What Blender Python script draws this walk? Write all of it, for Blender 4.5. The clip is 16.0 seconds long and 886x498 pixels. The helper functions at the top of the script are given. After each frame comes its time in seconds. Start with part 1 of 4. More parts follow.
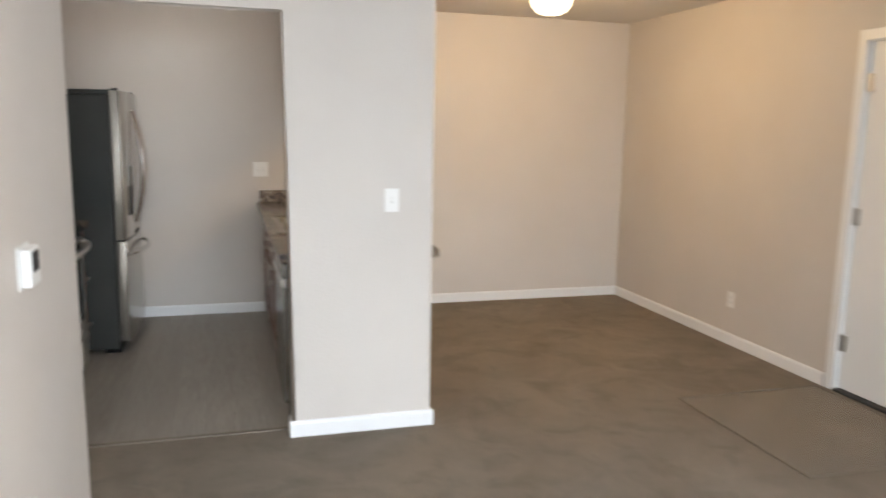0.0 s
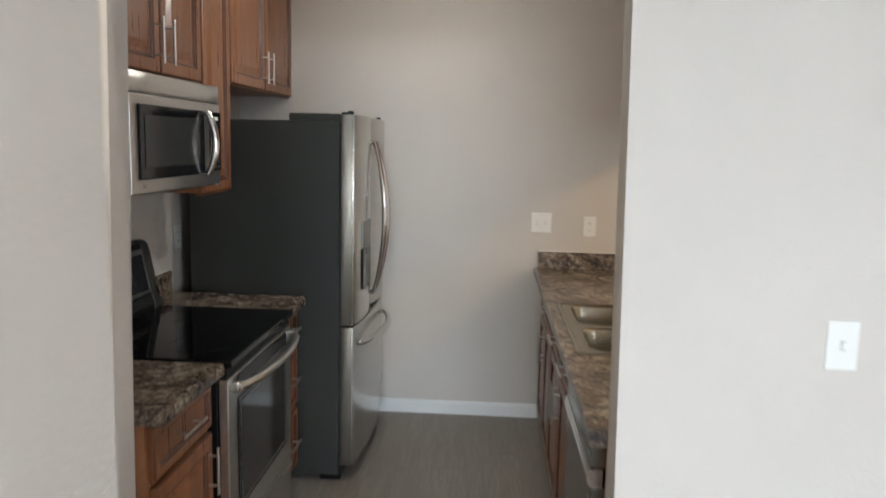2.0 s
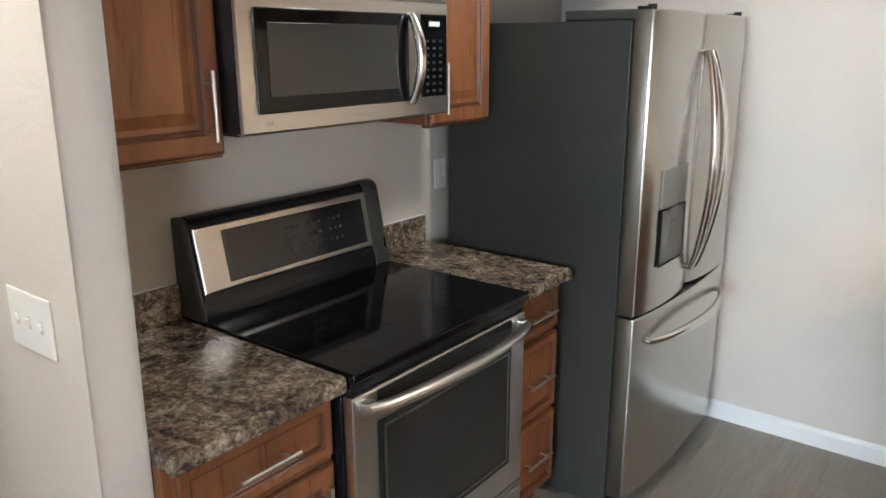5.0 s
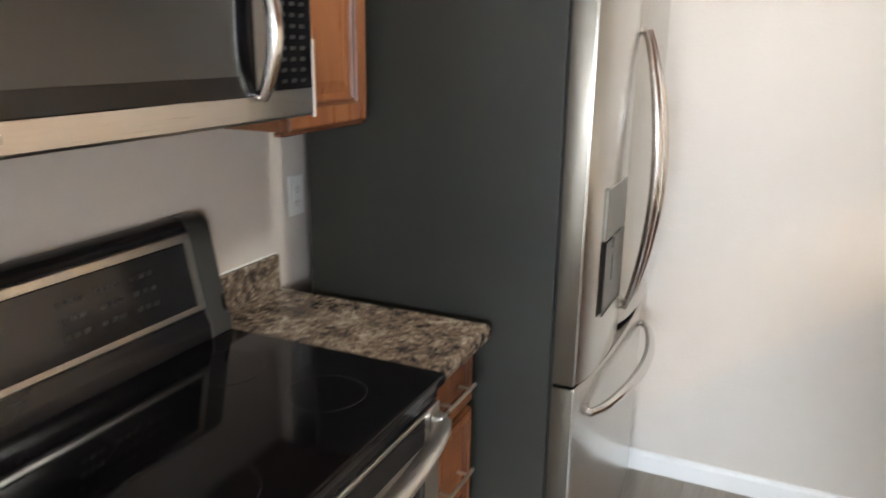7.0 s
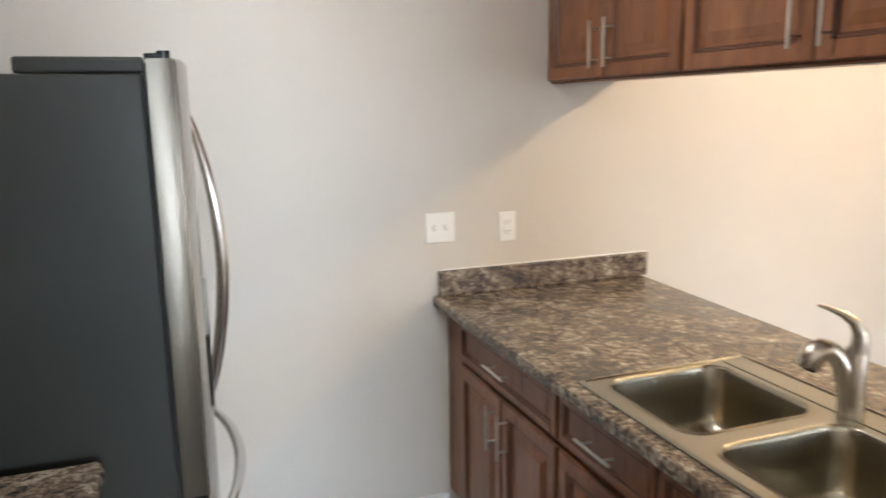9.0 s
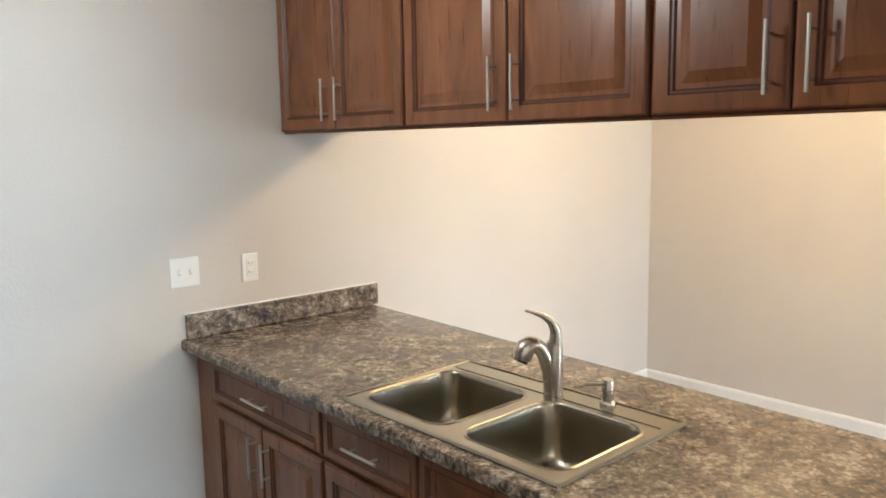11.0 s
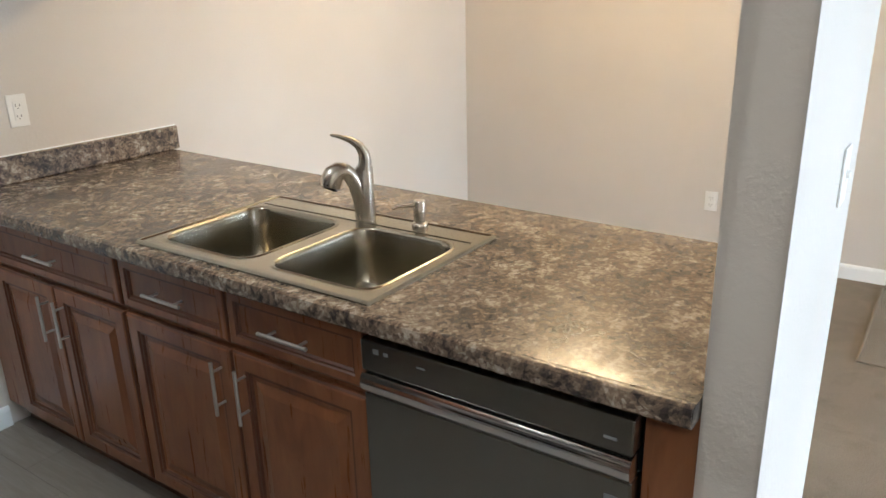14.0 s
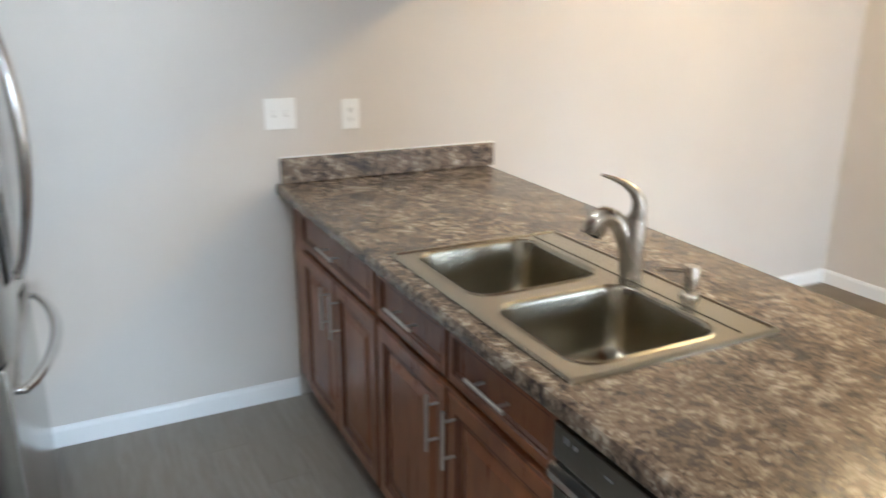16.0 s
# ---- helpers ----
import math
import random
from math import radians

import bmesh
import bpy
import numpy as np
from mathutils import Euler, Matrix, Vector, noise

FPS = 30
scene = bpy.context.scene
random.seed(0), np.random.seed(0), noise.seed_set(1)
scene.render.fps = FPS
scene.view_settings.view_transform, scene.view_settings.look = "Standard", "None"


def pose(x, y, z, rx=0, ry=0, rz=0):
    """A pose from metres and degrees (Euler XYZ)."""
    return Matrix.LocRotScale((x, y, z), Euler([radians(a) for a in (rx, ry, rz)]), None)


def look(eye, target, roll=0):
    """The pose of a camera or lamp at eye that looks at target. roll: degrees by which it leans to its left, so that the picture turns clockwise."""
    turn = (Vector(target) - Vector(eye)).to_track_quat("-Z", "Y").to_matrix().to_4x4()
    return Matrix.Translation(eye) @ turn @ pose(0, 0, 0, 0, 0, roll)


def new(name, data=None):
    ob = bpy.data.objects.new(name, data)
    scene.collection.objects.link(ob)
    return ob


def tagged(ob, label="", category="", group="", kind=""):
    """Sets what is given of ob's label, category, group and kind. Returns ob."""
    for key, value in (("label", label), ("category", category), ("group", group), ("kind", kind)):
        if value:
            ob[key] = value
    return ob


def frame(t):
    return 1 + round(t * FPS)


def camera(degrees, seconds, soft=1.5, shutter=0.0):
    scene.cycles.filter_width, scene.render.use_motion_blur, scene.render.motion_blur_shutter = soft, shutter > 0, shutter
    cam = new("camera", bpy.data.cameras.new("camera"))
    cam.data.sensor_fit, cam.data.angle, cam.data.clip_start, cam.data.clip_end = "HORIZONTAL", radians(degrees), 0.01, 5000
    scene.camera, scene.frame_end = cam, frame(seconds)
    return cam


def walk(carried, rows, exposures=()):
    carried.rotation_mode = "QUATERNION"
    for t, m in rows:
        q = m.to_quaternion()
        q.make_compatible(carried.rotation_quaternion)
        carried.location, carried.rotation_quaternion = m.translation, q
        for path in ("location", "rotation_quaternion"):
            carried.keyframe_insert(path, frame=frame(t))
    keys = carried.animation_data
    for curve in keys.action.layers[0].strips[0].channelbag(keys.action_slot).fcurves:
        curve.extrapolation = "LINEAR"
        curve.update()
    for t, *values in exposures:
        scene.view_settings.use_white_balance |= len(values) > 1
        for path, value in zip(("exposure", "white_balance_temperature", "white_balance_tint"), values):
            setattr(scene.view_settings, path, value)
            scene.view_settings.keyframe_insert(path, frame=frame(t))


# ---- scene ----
cam = camera(61.0, 16.0, soft=1.5, shutter=0.5)
PATH = [
    (0, (1.507, -6.302, 1.561), (2.058, -4.407, 1.237), 1.07),
    (0.5, (1.456, -5.898, 1.609), (1.739, -3.945, 1.286), 0.83),
    (1, (1.503, -5.306, 1.597), (1.519, -3.332, 1.277), 1.27),
    (1.5, (1.432, -4.819, 1.644), (1.389, -2.847, 1.317), 2.28),
    (2, (1.482, -4.388, 1.628), (1.361, -2.411, 1.349), 1.34),
    (2.5, (1.589, -4.078, 1.683), (1.213, -2.120, 1.532), 0.89),
    (3, (1.687, -3.707, 1.713), (0.930, -1.857, 1.661), 1.20),
    (3.5, (1.797, -3.485, 1.721), (0.746, -1.788, 1.593), 0.97),
    (4, (1.875, -3.332, 1.686), (0.677, -1.763, 1.365), 0.42),
    (4.2, (1.889, -3.306, 1.670), (0.669, -1.773, 1.271), 0.20),
    (6.3, (1.437, -2.955, 1.609), (0.416, -1.347, 1.000), 2.24),
    (6.5, (1.390, -2.882, 1.594), (0.427, -1.233, 1.000), 1.74),
    (7, (1.268, -2.669, 1.595), (0.465, -0.918, 1.057), 0.77),
    (7.5, (1.165, -2.534, 1.598), (0.633, -0.661, 1.141), -0.46),
    (8, (1.037, -2.481, 1.566), (0.958, -0.522, 1.169), -1.41),
    (8.5, (0.953, -2.554, 1.607), (1.243, -0.614, 1.219), -0.98),
    (9, (0.833, -2.673, 1.641), (1.498, -0.825, 1.265), -1.00),
    (9.5, (0.718, -2.736, 1.640), (1.668, -1.012, 1.287), -0.01),
    (10, (0.617, -2.798, 1.653), (1.798, -1.208, 1.375), 0.04),
    (10.2, (0.576, -2.824, 1.663), (1.821, -1.275, 1.440), 0.08),
    (12.3, (0.599, -2.832, 1.620), (2.006, -1.505, 1.111), -1.13),
    (12.5, (0.604, -2.825, 1.605), (2.012, -1.519, 1.047), -1.19),
    (13, (0.642, -2.827, 1.568), (2.081, -1.587, 0.941), -1.48),
    (13.5, (0.670, -2.828, 1.559), (2.164, -1.671, 0.903), -1.69),
    (14, (0.680, -2.826, 1.555), (2.230, -1.747, 0.897), -1.40),
    (14.5, (0.715, -2.823, 1.556), (2.268, -1.751, 0.894), -1.39),
    (15, (0.800, -2.815, 1.538), (2.262, -1.618, 0.883), -1.78),
    (15.5, (0.935, -2.826, 1.543), (2.167, -1.389, 0.897), -0.87),
    (16, (1.051, -2.826, 1.548), (1.910, -1.122, 0.949), 0.38),
]
walk(cam, [(t, look(eye, target, roll)) for t, eye, target, roll in PATH], exposures=[(0, -0.34, 6400, 10), (1.5, -0.36, 6250, 8), (2.5, -0.05, 6150, 7), (3.0, -0.12, 6200, 7), (3.5, -0.10, 6100, 6), (4.2, 0.26, 5900, 5), (6.3, 0.75, 6350, 9), (7.5, 0.80, 6350, 9), (8.3, 0.72, 6250, 8), (9, 0.47, 6050, 7), (10, 0.48, 5900, 5), (13, 0.38, 5650, 3), (14.5, 0.31, 5650, 4), (16, 0.40, 5500, 4)])

# ---- world, sun, lamps ----
world = bpy.data.worlds.new("sky")
scene.world = world
world.use_nodes = True
wn = world.node_tree
sky = wn.nodes.new("ShaderNodeTexSky")
sky.sky_type, sky.sun_disc = "NISHITA", False
sky.sun_elevation, sky.sun_rotation = radians(42), radians(70)
wn.links.new(sky.outputs[0], wn.nodes["Background"].inputs[0])
wn.nodes["Background"].inputs[1].default_value = 0.12
sun = new("sun", bpy.data.lights.new("sun", "SUN"))
sun.data.energy, sun.data.angle, sun.data.color = 3.0, radians(0.5), (1.0, 0.95, 0.88)
sun.matrix_world = look((20, -12, 20), (0, 0, 0))


def lamp(name, kind, energy, color, m, size=0.1, size_y=0.1):
    ob = new(name, bpy.data.lights.new(name, kind))
    ob.data.energy, ob.data.color = energy, color
    if kind == "AREA":
        ob.data.shape, ob.data.size, ob.data.size_y = "RECTANGLE", size, size_y
    else:
        ob.data.shadow_soft_size = size
    ob.matrix_world = m
    return ob


GLOBE = (3.60, -1.55, 2.46)
DOME = (1.18, -1.06, 2.44)
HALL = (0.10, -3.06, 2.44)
lamp("dining_lamp_light", "POINT", 60, (1.0, 0.67, 0.33), pose(GLOBE[0], GLOBE[1], GLOBE[2] - 0.14), 0.07)
lamp("kitchen_lamp_light", "POINT", 18, (1.0, 0.94, 0.85), pose(DOME[0], DOME[1], DOME[2] - 0.10), 0.09)
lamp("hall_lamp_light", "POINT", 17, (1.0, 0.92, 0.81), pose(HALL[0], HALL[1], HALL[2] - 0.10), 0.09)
# open sky beyond the living room's glass door
lamp("patio_daylight", "AREA", 760, (0.80, 0.90, 1.0), look((2.2, -10.8, 2.35), (2.2, 0, 2.35)), 3.2, 1.8)
# and through the living room window
lamp("window_daylight", "AREA", 112, (0.88, 0.93, 1.0), look((5.16, -7.3, 1.5), (0, -7.3, 1.5)), 2.0, 1.3)


# ---- building helpers ----
def root_of(ob):
    while ob.parent:
        ob = ob.parent
    return ob


def part(name, bm, mats, parent=None, label="", smooth=False):
    """One mesh object out of a bmesh in world coordinates, under a thing or a part."""
    bmesh.ops.recalc_face_normals(bm, faces=bm.faces)
    me = bpy.data.meshes.new(name)
    if parent is not None:
        bmesh.ops.translate(bm, vec=-root_of(parent).location, verts=bm.verts)
    bm.to_mesh(me)
    bm.free()
    for m in mats if isinstance(mats, (list, tuple)) else [mats]:
        me.materials.append(m)
    if smooth:
        me.polygons.foreach_set("use_smooth", [True] * len(me.polygons))
        me.set_sharp_from_angle(angle=radians(38))
    ob = new(name, me)
    ob.parent = parent
    if label:
        ob["label"] = label
    return ob


def thing(name, at, label, category, group=""):
    ob = new(name)
    ob.empty_display_size = 0.05
    ob.location = at
    return tagged(ob, label, category, group)


def add_box(bm, x0, x1, y0, y1, z0, z1, bev=0.0, seg=2, mi=0):
    x0, x1, y0, y1, z0, z1 = min(x0, x1), max(x0, x1), min(y0, y1), max(y0, y1), min(z0, z1), max(z0, z1)
    m = Matrix.Translation(((x0 + x1) / 2, (y0 + y1) / 2, (z0 + z1) / 2)) @ Matrix.Diagonal((x1 - x0, y1 - y0, z1 - z0, 1))
    vs = bmesh.ops.create_cube(bm, size=1, matrix=m)["verts"]
    fs = {f for v in vs for f in v.link_faces}
    if bev:
        es = list({e for v in vs for e in v.link_edges})
        out = bmesh.ops.bevel(bm, geom=es, offset=bev, segments=seg, affect="EDGES", profile=0.5)
        fs = {f for f in fs if f.is_valid} | set(out["faces"])
    for f in fs:
        f.material_index = mi


def boxes(*specs):
    bm = bmesh.new()
    for s in specs:
        add_box(bm, *s)
    return bm


def add_cyl(bm, p0, p1, r0, r1=None, n=16, mi=0):
    p0, p1 = Vector(p0), Vector(p1)
    m = Matrix.Translation((p0 + p1) / 2) @ (p1 - p0).to_track_quat("Z", "Y").to_matrix().to_4x4()
    vs = bmesh.ops.create_cone(bm, cap_ends=True, segments=n, radius1=r0, radius2=r0 if r1 is None else r1, depth=(p1 - p0).length, matrix=m)["verts"]
    for f in {f for v in vs for f in v.link_faces}:
        f.material_index = mi


def add_loops(bm, loops, cap0=True, cap1=True, closed=True, mi=0):
    rows = [[bm.verts.new(p) for p in loop] for loop in loops]
    n = len(rows[0])
    for a, b in zip(rows, rows[1:]):
        for i in range(n if closed else n - 1):
            f = bm.faces.new((a[i], a[(i + 1) % n], b[(i + 1) % n], b[i]))
            f.material_index = mi
    if cap0:
        bm.faces.new(rows[0]).material_index = mi
    if cap1:
        bm.faces.new(rows[-1]).material_index = mi
    return rows


def add_tube(bm, pts, radii, n=10, flat=1.0, mi=0):
    """A tube along a line of points; flat squeezes it across its second axis."""
    pts = [Vector(p) for p in pts]
    loops, side = [], None
    for i, p in enumerate(pts):
        d = (pts[min(i + 1, len(pts) - 1)] - pts[max(i - 1, 0)]).normalized()
        if side is None:
            side = d.orthogonal().normalized() if abs(d.z) > 0.99 else d.cross(Vector((0, 0, 1))).normalized()
        side = (side - d * side.dot(d)).normalized()
        up = d.cross(side)
        r = radii[i] if isinstance(radii, (list, tuple)) else radii
        loops.append([p + side * (r * math.cos(2 * math.pi * k / n)) + up * (r * flat * math.sin(2 * math.pi * k / n)) for k in range(n)])
    add_loops(bm, loops, mi=mi)


def rounded(x0, x1, y0, y1, r, z, n=5):
    out = []
    for cx, cy, a0 in ((x1 - r, y1 - r, 0), (x0 + r, y1 - r, 90), (x0 + r, y0 + r, 180), (x1 - r, y0 + r, 270)):
        for k in range(n + 1):
            a = radians(a0 + 90 * k / n)
            out.append((cx + r * math.cos(a), cy + r * math.sin(a), z))
    return out


def structure(name, bm, mats, label="", category="", smooth=False):
    return tagged(part(name, bm, mats, smooth=smooth), label, category, kind="structure")


# ---- materials ----
def mat(name, color, rough=0.5, metal=0.0, spec=0.5):
    m = bpy.data.materials.new(name)
    m.use_nodes = True
    b = m.node_tree.nodes["Principled BSDF"]
    b.inputs["Base Color"].default_value = (*color, 1)
    b.inputs["Roughness"].default_value = rough
    b.inputs["Metallic"].default_value = metal
    b.inputs["Specular IOR Level"].default_value = spec
    return m


class Nodes:
    """Short hand for a material's nodes."""

    def __init__(self, m):
        self.t = m.node_tree
        self.b = self.t.nodes["Principled BSDF"]
        self.co = self.t.nodes.new("ShaderNodeTexCoord").outputs["Object"]

    def link(self, a, b):
        self.t.links.new(a, b)

    def stretch(self, scale, rot=(0, 0, 0), src=None):
        n = self.t.nodes.new("ShaderNodeMapping")
        n.inputs["Scale"].default_value, n.inputs["Rotation"].default_value = scale, rot
        self.link(src or self.co, n.inputs["Vector"])
        return n.outputs[0]

    def world(self):
        return self.t.nodes.new("ShaderNodeNewGeometry").outputs["Position"]

    def noise(self, scale, detail=4.0, rough=0.55, src=None, distort=0.0):
        n = self.t.nodes.new("ShaderNodeTexNoise")
        n.inputs["Scale"].default_value, n.inputs["Detail"].default_value = scale, detail
        n.inputs["Roughness"].default_value, n.inputs["Distortion"].default_value = rough, distort
        self.link(src or self.co, n.inputs["Vector"])
        return n.outputs["Fac"]

    def voronoi(self, scale, src=None, out="Distance", feature="F1"):
        n = self.t.nodes.new("ShaderNodeTexVoronoi")
        n.feature = feature
        n.inputs["Scale"].default_value = scale
        self.link(src or self.co, n.inputs["Vector"])
        return n.outputs[out]

    def ramp(self, fac, stops):
        n = self.t.nodes.new("ShaderNodeValToRGB")
        e = n.color_ramp.elements
        while len(e) < len(stops):
            e.new(0.5)
        for el, (p, c) in zip(e, stops):
            el.position, el.color = p, (*c, 1) if isinstance(c, tuple) else (c, c, c, 1)
        self.link(fac, n.inputs[0])
        return n.outputs[0]

    def mix(self, fac, a, b, kind="MIX"):
        n = self.t.nodes.new("ShaderNodeMix")
        n.data_type, n.blend_type = "RGBA", kind
        for sock, v in ((n.inputs[0], fac), (n.inputs[6], a), (n.inputs[7], b)):
            if isinstance(v, (int, float)):
                sock.default_value = v
            elif isinstance(v, tuple):
                sock.default_value = (*v, 1)
            else:
                self.link(v, sock)
        return n.outputs[2]

    def bump(self, fac, strength=0.2, distance=0.01):
        n = self.t.nodes.new("ShaderNodeBump")
        n.inputs["Strength"].default_value, n.inputs["Distance"].default_value = strength, distance
        self.link(fac, n.inputs["Height"])
        self.link(n.outputs[0], self.b.inputs["Normal"])

    def color(self, c):
        self.link(c, self.b.inputs["Base Color"])

    def rough(self, fac, lo, hi):
        n = self.t.nodes.new("ShaderNodeMapRange")
        n.inputs["To Min"].default_value, n.inputs["To Max"].default_value = lo, hi
        self.link(fac, n.inputs["Value"])
        self.link(n.outputs[0], self.b.inputs["Roughness"])


def painted(name, color, grain=110, bump=0.08, rough=0.55):
    m = mat(name, color, rough, spec=0.35)
    k = Nodes(m)
    w = k.world()
    big = k.noise(0.9, 3, src=w)
    k.color(k.mix(k.ramp(big, [(0.3, 0.0), (0.75, 1.0)]), tuple(c * 0.94 for c in color), tuple(min(1, c * 1.03) for c in color)))
    k.bump(k.ramp(k.noise(grain, 3, src=w), [(0.42, 0.0), (0.62, 1.0)]), bump, 0.004)
    return m


WALL = painted("wall_paint", (0.61, 0.565, 0.515), grain=80, bump=0.10)
CEIL = painted("ceiling_paint", (0.72, 0.69, 0.65), grain=60, bump=0.3, rough=0.8)
TRIM = painted("trim_paint", (0.80, 0.80, 0.79), grain=20, bump=0.02, rough=0.35)
PLATE = mat("white_plastic", (0.80, 0.79, 0.76), 0.35)
SLOT = mat("slot_shadow", (0.10, 0.09, 0.08), 0.6)
PULL = mat("satin_nickel_pull", (0.60, 0.58, 0.54), 0.38, 1.0)
BLACKP = mat("black_plastic", (0.010, 0.010, 0.011), 0.22, spec=0.35)
CAPGREY = mat("dark_grey_moulding", (0.045, 0.046, 0.044), 0.34)
RUBBER = mat("dark_rubber", (0.03, 0.03, 0.03), 0.8)
HOUSING = mat("thermostat_plastic", (0.78, 0.77, 0.74), 0.4)

CARPET = mat("carpet", (0.2, 0.16, 0.12), 0.95, spec=0.1)
k = Nodes(CARPET)
w = k.world()
blot = k.noise(1.7, 5, 0.62, src=w, distort=0.6)
foot = k.noise(4.2, 5, 0.66, src=w, distort=0.5)
fibre = k.noise(240, 2, 0.6, src=w)
c = k.mix(k.ramp(blot, [(0.30, 0.0), (0.7, 1.0)]), (0.225, 0.190, 0.150), (0.315, 0.272, 0.222))
c = k.mix(k.ramp(foot, [(0.33, 0.42), (0.50, 0.0)]), c, (0.150, 0.124, 0.096))
c = k.mix(k.ramp(fibre, [(0.3, 0.5), (0.7, 0.0)]), c, (0.12, 0.095, 0.07))
k.color(c)
k.bump(k.mix(0.35, fibre, foot), 0.9, 0.012)

PLANK = mat("vinyl_plank", (0.22, 0.2, 0.18), 0.42)
k = Nodes(PLANK)
w = k.world()
rnd = k.t.nodes.new("ShaderNodeObjectInfo").outputs["Random"]
grain = k.noise(9, 6, 0.65, src=k.stretch((9, 0.7, 1), src=w), distort=0.4)
streak = k.noise(2.4, 5, 0.6, src=k.stretch((9, 0.8, 1), src=w), distort=1.0)
c = k.mix(k.ramp(grain, [(0.28, 0.0), (0.72, 1.0)]), (0.215, 0.190, 0.162), (0.335, 0.305, 0.270))
c = k.mix(k.ramp(streak, [(0.38, 0.38), (0.56, 0.0)]), c, (0.175, 0.150, 0.124))
c = k.mix(k.ramp(rnd, [(0.0, 0.0), (1.0, 0.55)]), c, (0.225, 0.200, 0.172))
k.color(c)
k.rough(grain, 0.36, 0.52)
k.bump(grain, 0.08, 0.002)


def wood(name, dark, mid, light, rough=0.33):
    m = mat(name, mid, rough)
    k = Nodes(m)
    w = k.world()
    rnd = k.t.nodes.new("ShaderNodeObjectInfo").outputs["Random"]
    off = k.t.nodes.new("ShaderNodeVectorMath")
    off.operation = "ADD"
    sc = k.t.nodes.new("ShaderNodeVectorMath")
    sc.operation = "SCALE"
    sc.inputs[0].default_value = (7.0, 5.0, 3.0)
    k.link(rnd, sc.inputs["Scale"])
    k.link(w, off.inputs[0])
    k.link(sc.outputs[0], off.inputs[1])
    p = off.outputs[0]
    figure = k.noise(3.4, 5, 0.58, src=k.stretch((1, 1.8, 0.55), src=p), distort=1.9)
    fine = k.noise(40, 4, 0.6, src=k.stretch((1.5, 1.5, 0.09), src=p))
    c = k.mix(k.ramp(figure, [(0.30, 0.0), (0.72, 1.0)]), mid, light)
    c = k.mix(k.ramp(fine, [(0.30, 0.18), (0.60, 0.0)]), c, dark)
    k.color(c)
    k.rough(fine, rough - 0.05, rough + 0.10)
    k.bump(fine, 0.05, 0.002)
    return m


CAB = wood("stained_maple", (0.095, 0.034, 0.014), (0.162, 0.058, 0.024), (0.285, 0.115, 0.046), 0.27)
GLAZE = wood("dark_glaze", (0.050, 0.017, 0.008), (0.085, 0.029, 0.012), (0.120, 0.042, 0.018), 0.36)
INSIDE = mat("cabinet_underside", (0.30, 0.22, 0.15), 0.6)

STONE = mat("laminate_stone", (0.25, 0.2, 0.15), 0.24)
k = Nodes(STONE)
w = k.world()
warp = k.t.nodes.new("ShaderNodeTexNoise")
warp.inputs["Scale"].default_value, warp.inputs["Detail"].default_value = 14, 4
k.link(w, warp.inputs["Vector"])
add = k.t.nodes.new("ShaderNodeMix")
add.data_type, add.blend_type = "RGBA", "LINEAR_LIGHT"
add.inputs[0].default_value = 0.016
k.link(w, add.inputs[6])
k.link(warp.outputs["Color"], add.inputs[7])
p = add.outputs[2]
big = k.noise(8, 8, 0.72, src=p)
mid_n = k.noise(34, 8, 0.78, src=p)


def cell(scale):
    """A random value for each flake of stone."""
    sep = k.t.nodes.new("ShaderNodeSeparateColor")
    k.link(k.voronoi(scale, src=p, out="Color"), sep.inputs[0])
    return sep.outputs[0]


mixed = k.mix(0.30, big, k.mix(0.6, cell(42), cell(120)))
mixed = k.mix(0.42, mixed, mid_n)
c = k.ramp(mixed, [(0.35, (0.020, 0.018, 0.018)), (0.43, (0.062, 0.048, 0.042)), (0.485, (0.150, 0.106, 0.072)), (0.54, (0.250, 0.182, 0.120)), (0.59, (0.38, 0.325, 0.250)), (0.68, (0.58, 0.53, 0.44))])
hsv = k.t.nodes.new("ShaderNodeHueSaturation")
hsv.inputs["Saturation"].default_value, hsv.inputs["Value"].default_value = 0.86, 0.94
k.link(c, hsv.inputs["Color"])
k.color(hsv.outputs[0])
k.rough(mid_n, 0.15, 0.27)
k.bump(k.noise(340, 2, src=w), 0.4, 0.0010)


def steel(name, color, axis, rough=0.28, bump=0.02):
    """Brushed steel; axis: stretch of the brush marks."""
    m = mat(name, color, rough, metal=1.0)
    k = Nodes(m)
    br = k.noise(30, 4, 0.7, src=k.stretch(axis, src=k.world()))
    k.rough(br, rough - 0.06, rough + 0.10)
    k.color(k.mix(k.ramp(br, [(0.3, 0.0), (0.7, 1.0)]), tuple(c * 0.88 for c in color), color))
    if bump:
        k.bump(br, bump, 0.001)
    return m


STEEL = steel("brushed_steel", (0.62, 0.60, 0.57), (8, 0.25, 30))
STEELV = steel("brushed_steel_upright", (0.52, 0.50, 0.47), (10, 30, 0.3), 0.19, 0.012)


def satin(name, color, rough):
    """Finely satin-finished metal with faint, broad water marks."""
    m = mat(name, color, rough, metal=1.0)
    k = Nodes(m)
    marks = k.noise(7, 3, 0.5, src=k.world())
    k.rough(marks, rough - 0.008, rough + 0.008)
    k.color(k.mix(k.ramp(marks, [(0.25, 0.0), (0.8, 1.0)]), tuple(c * 0.98 for c in color), color))
    return m


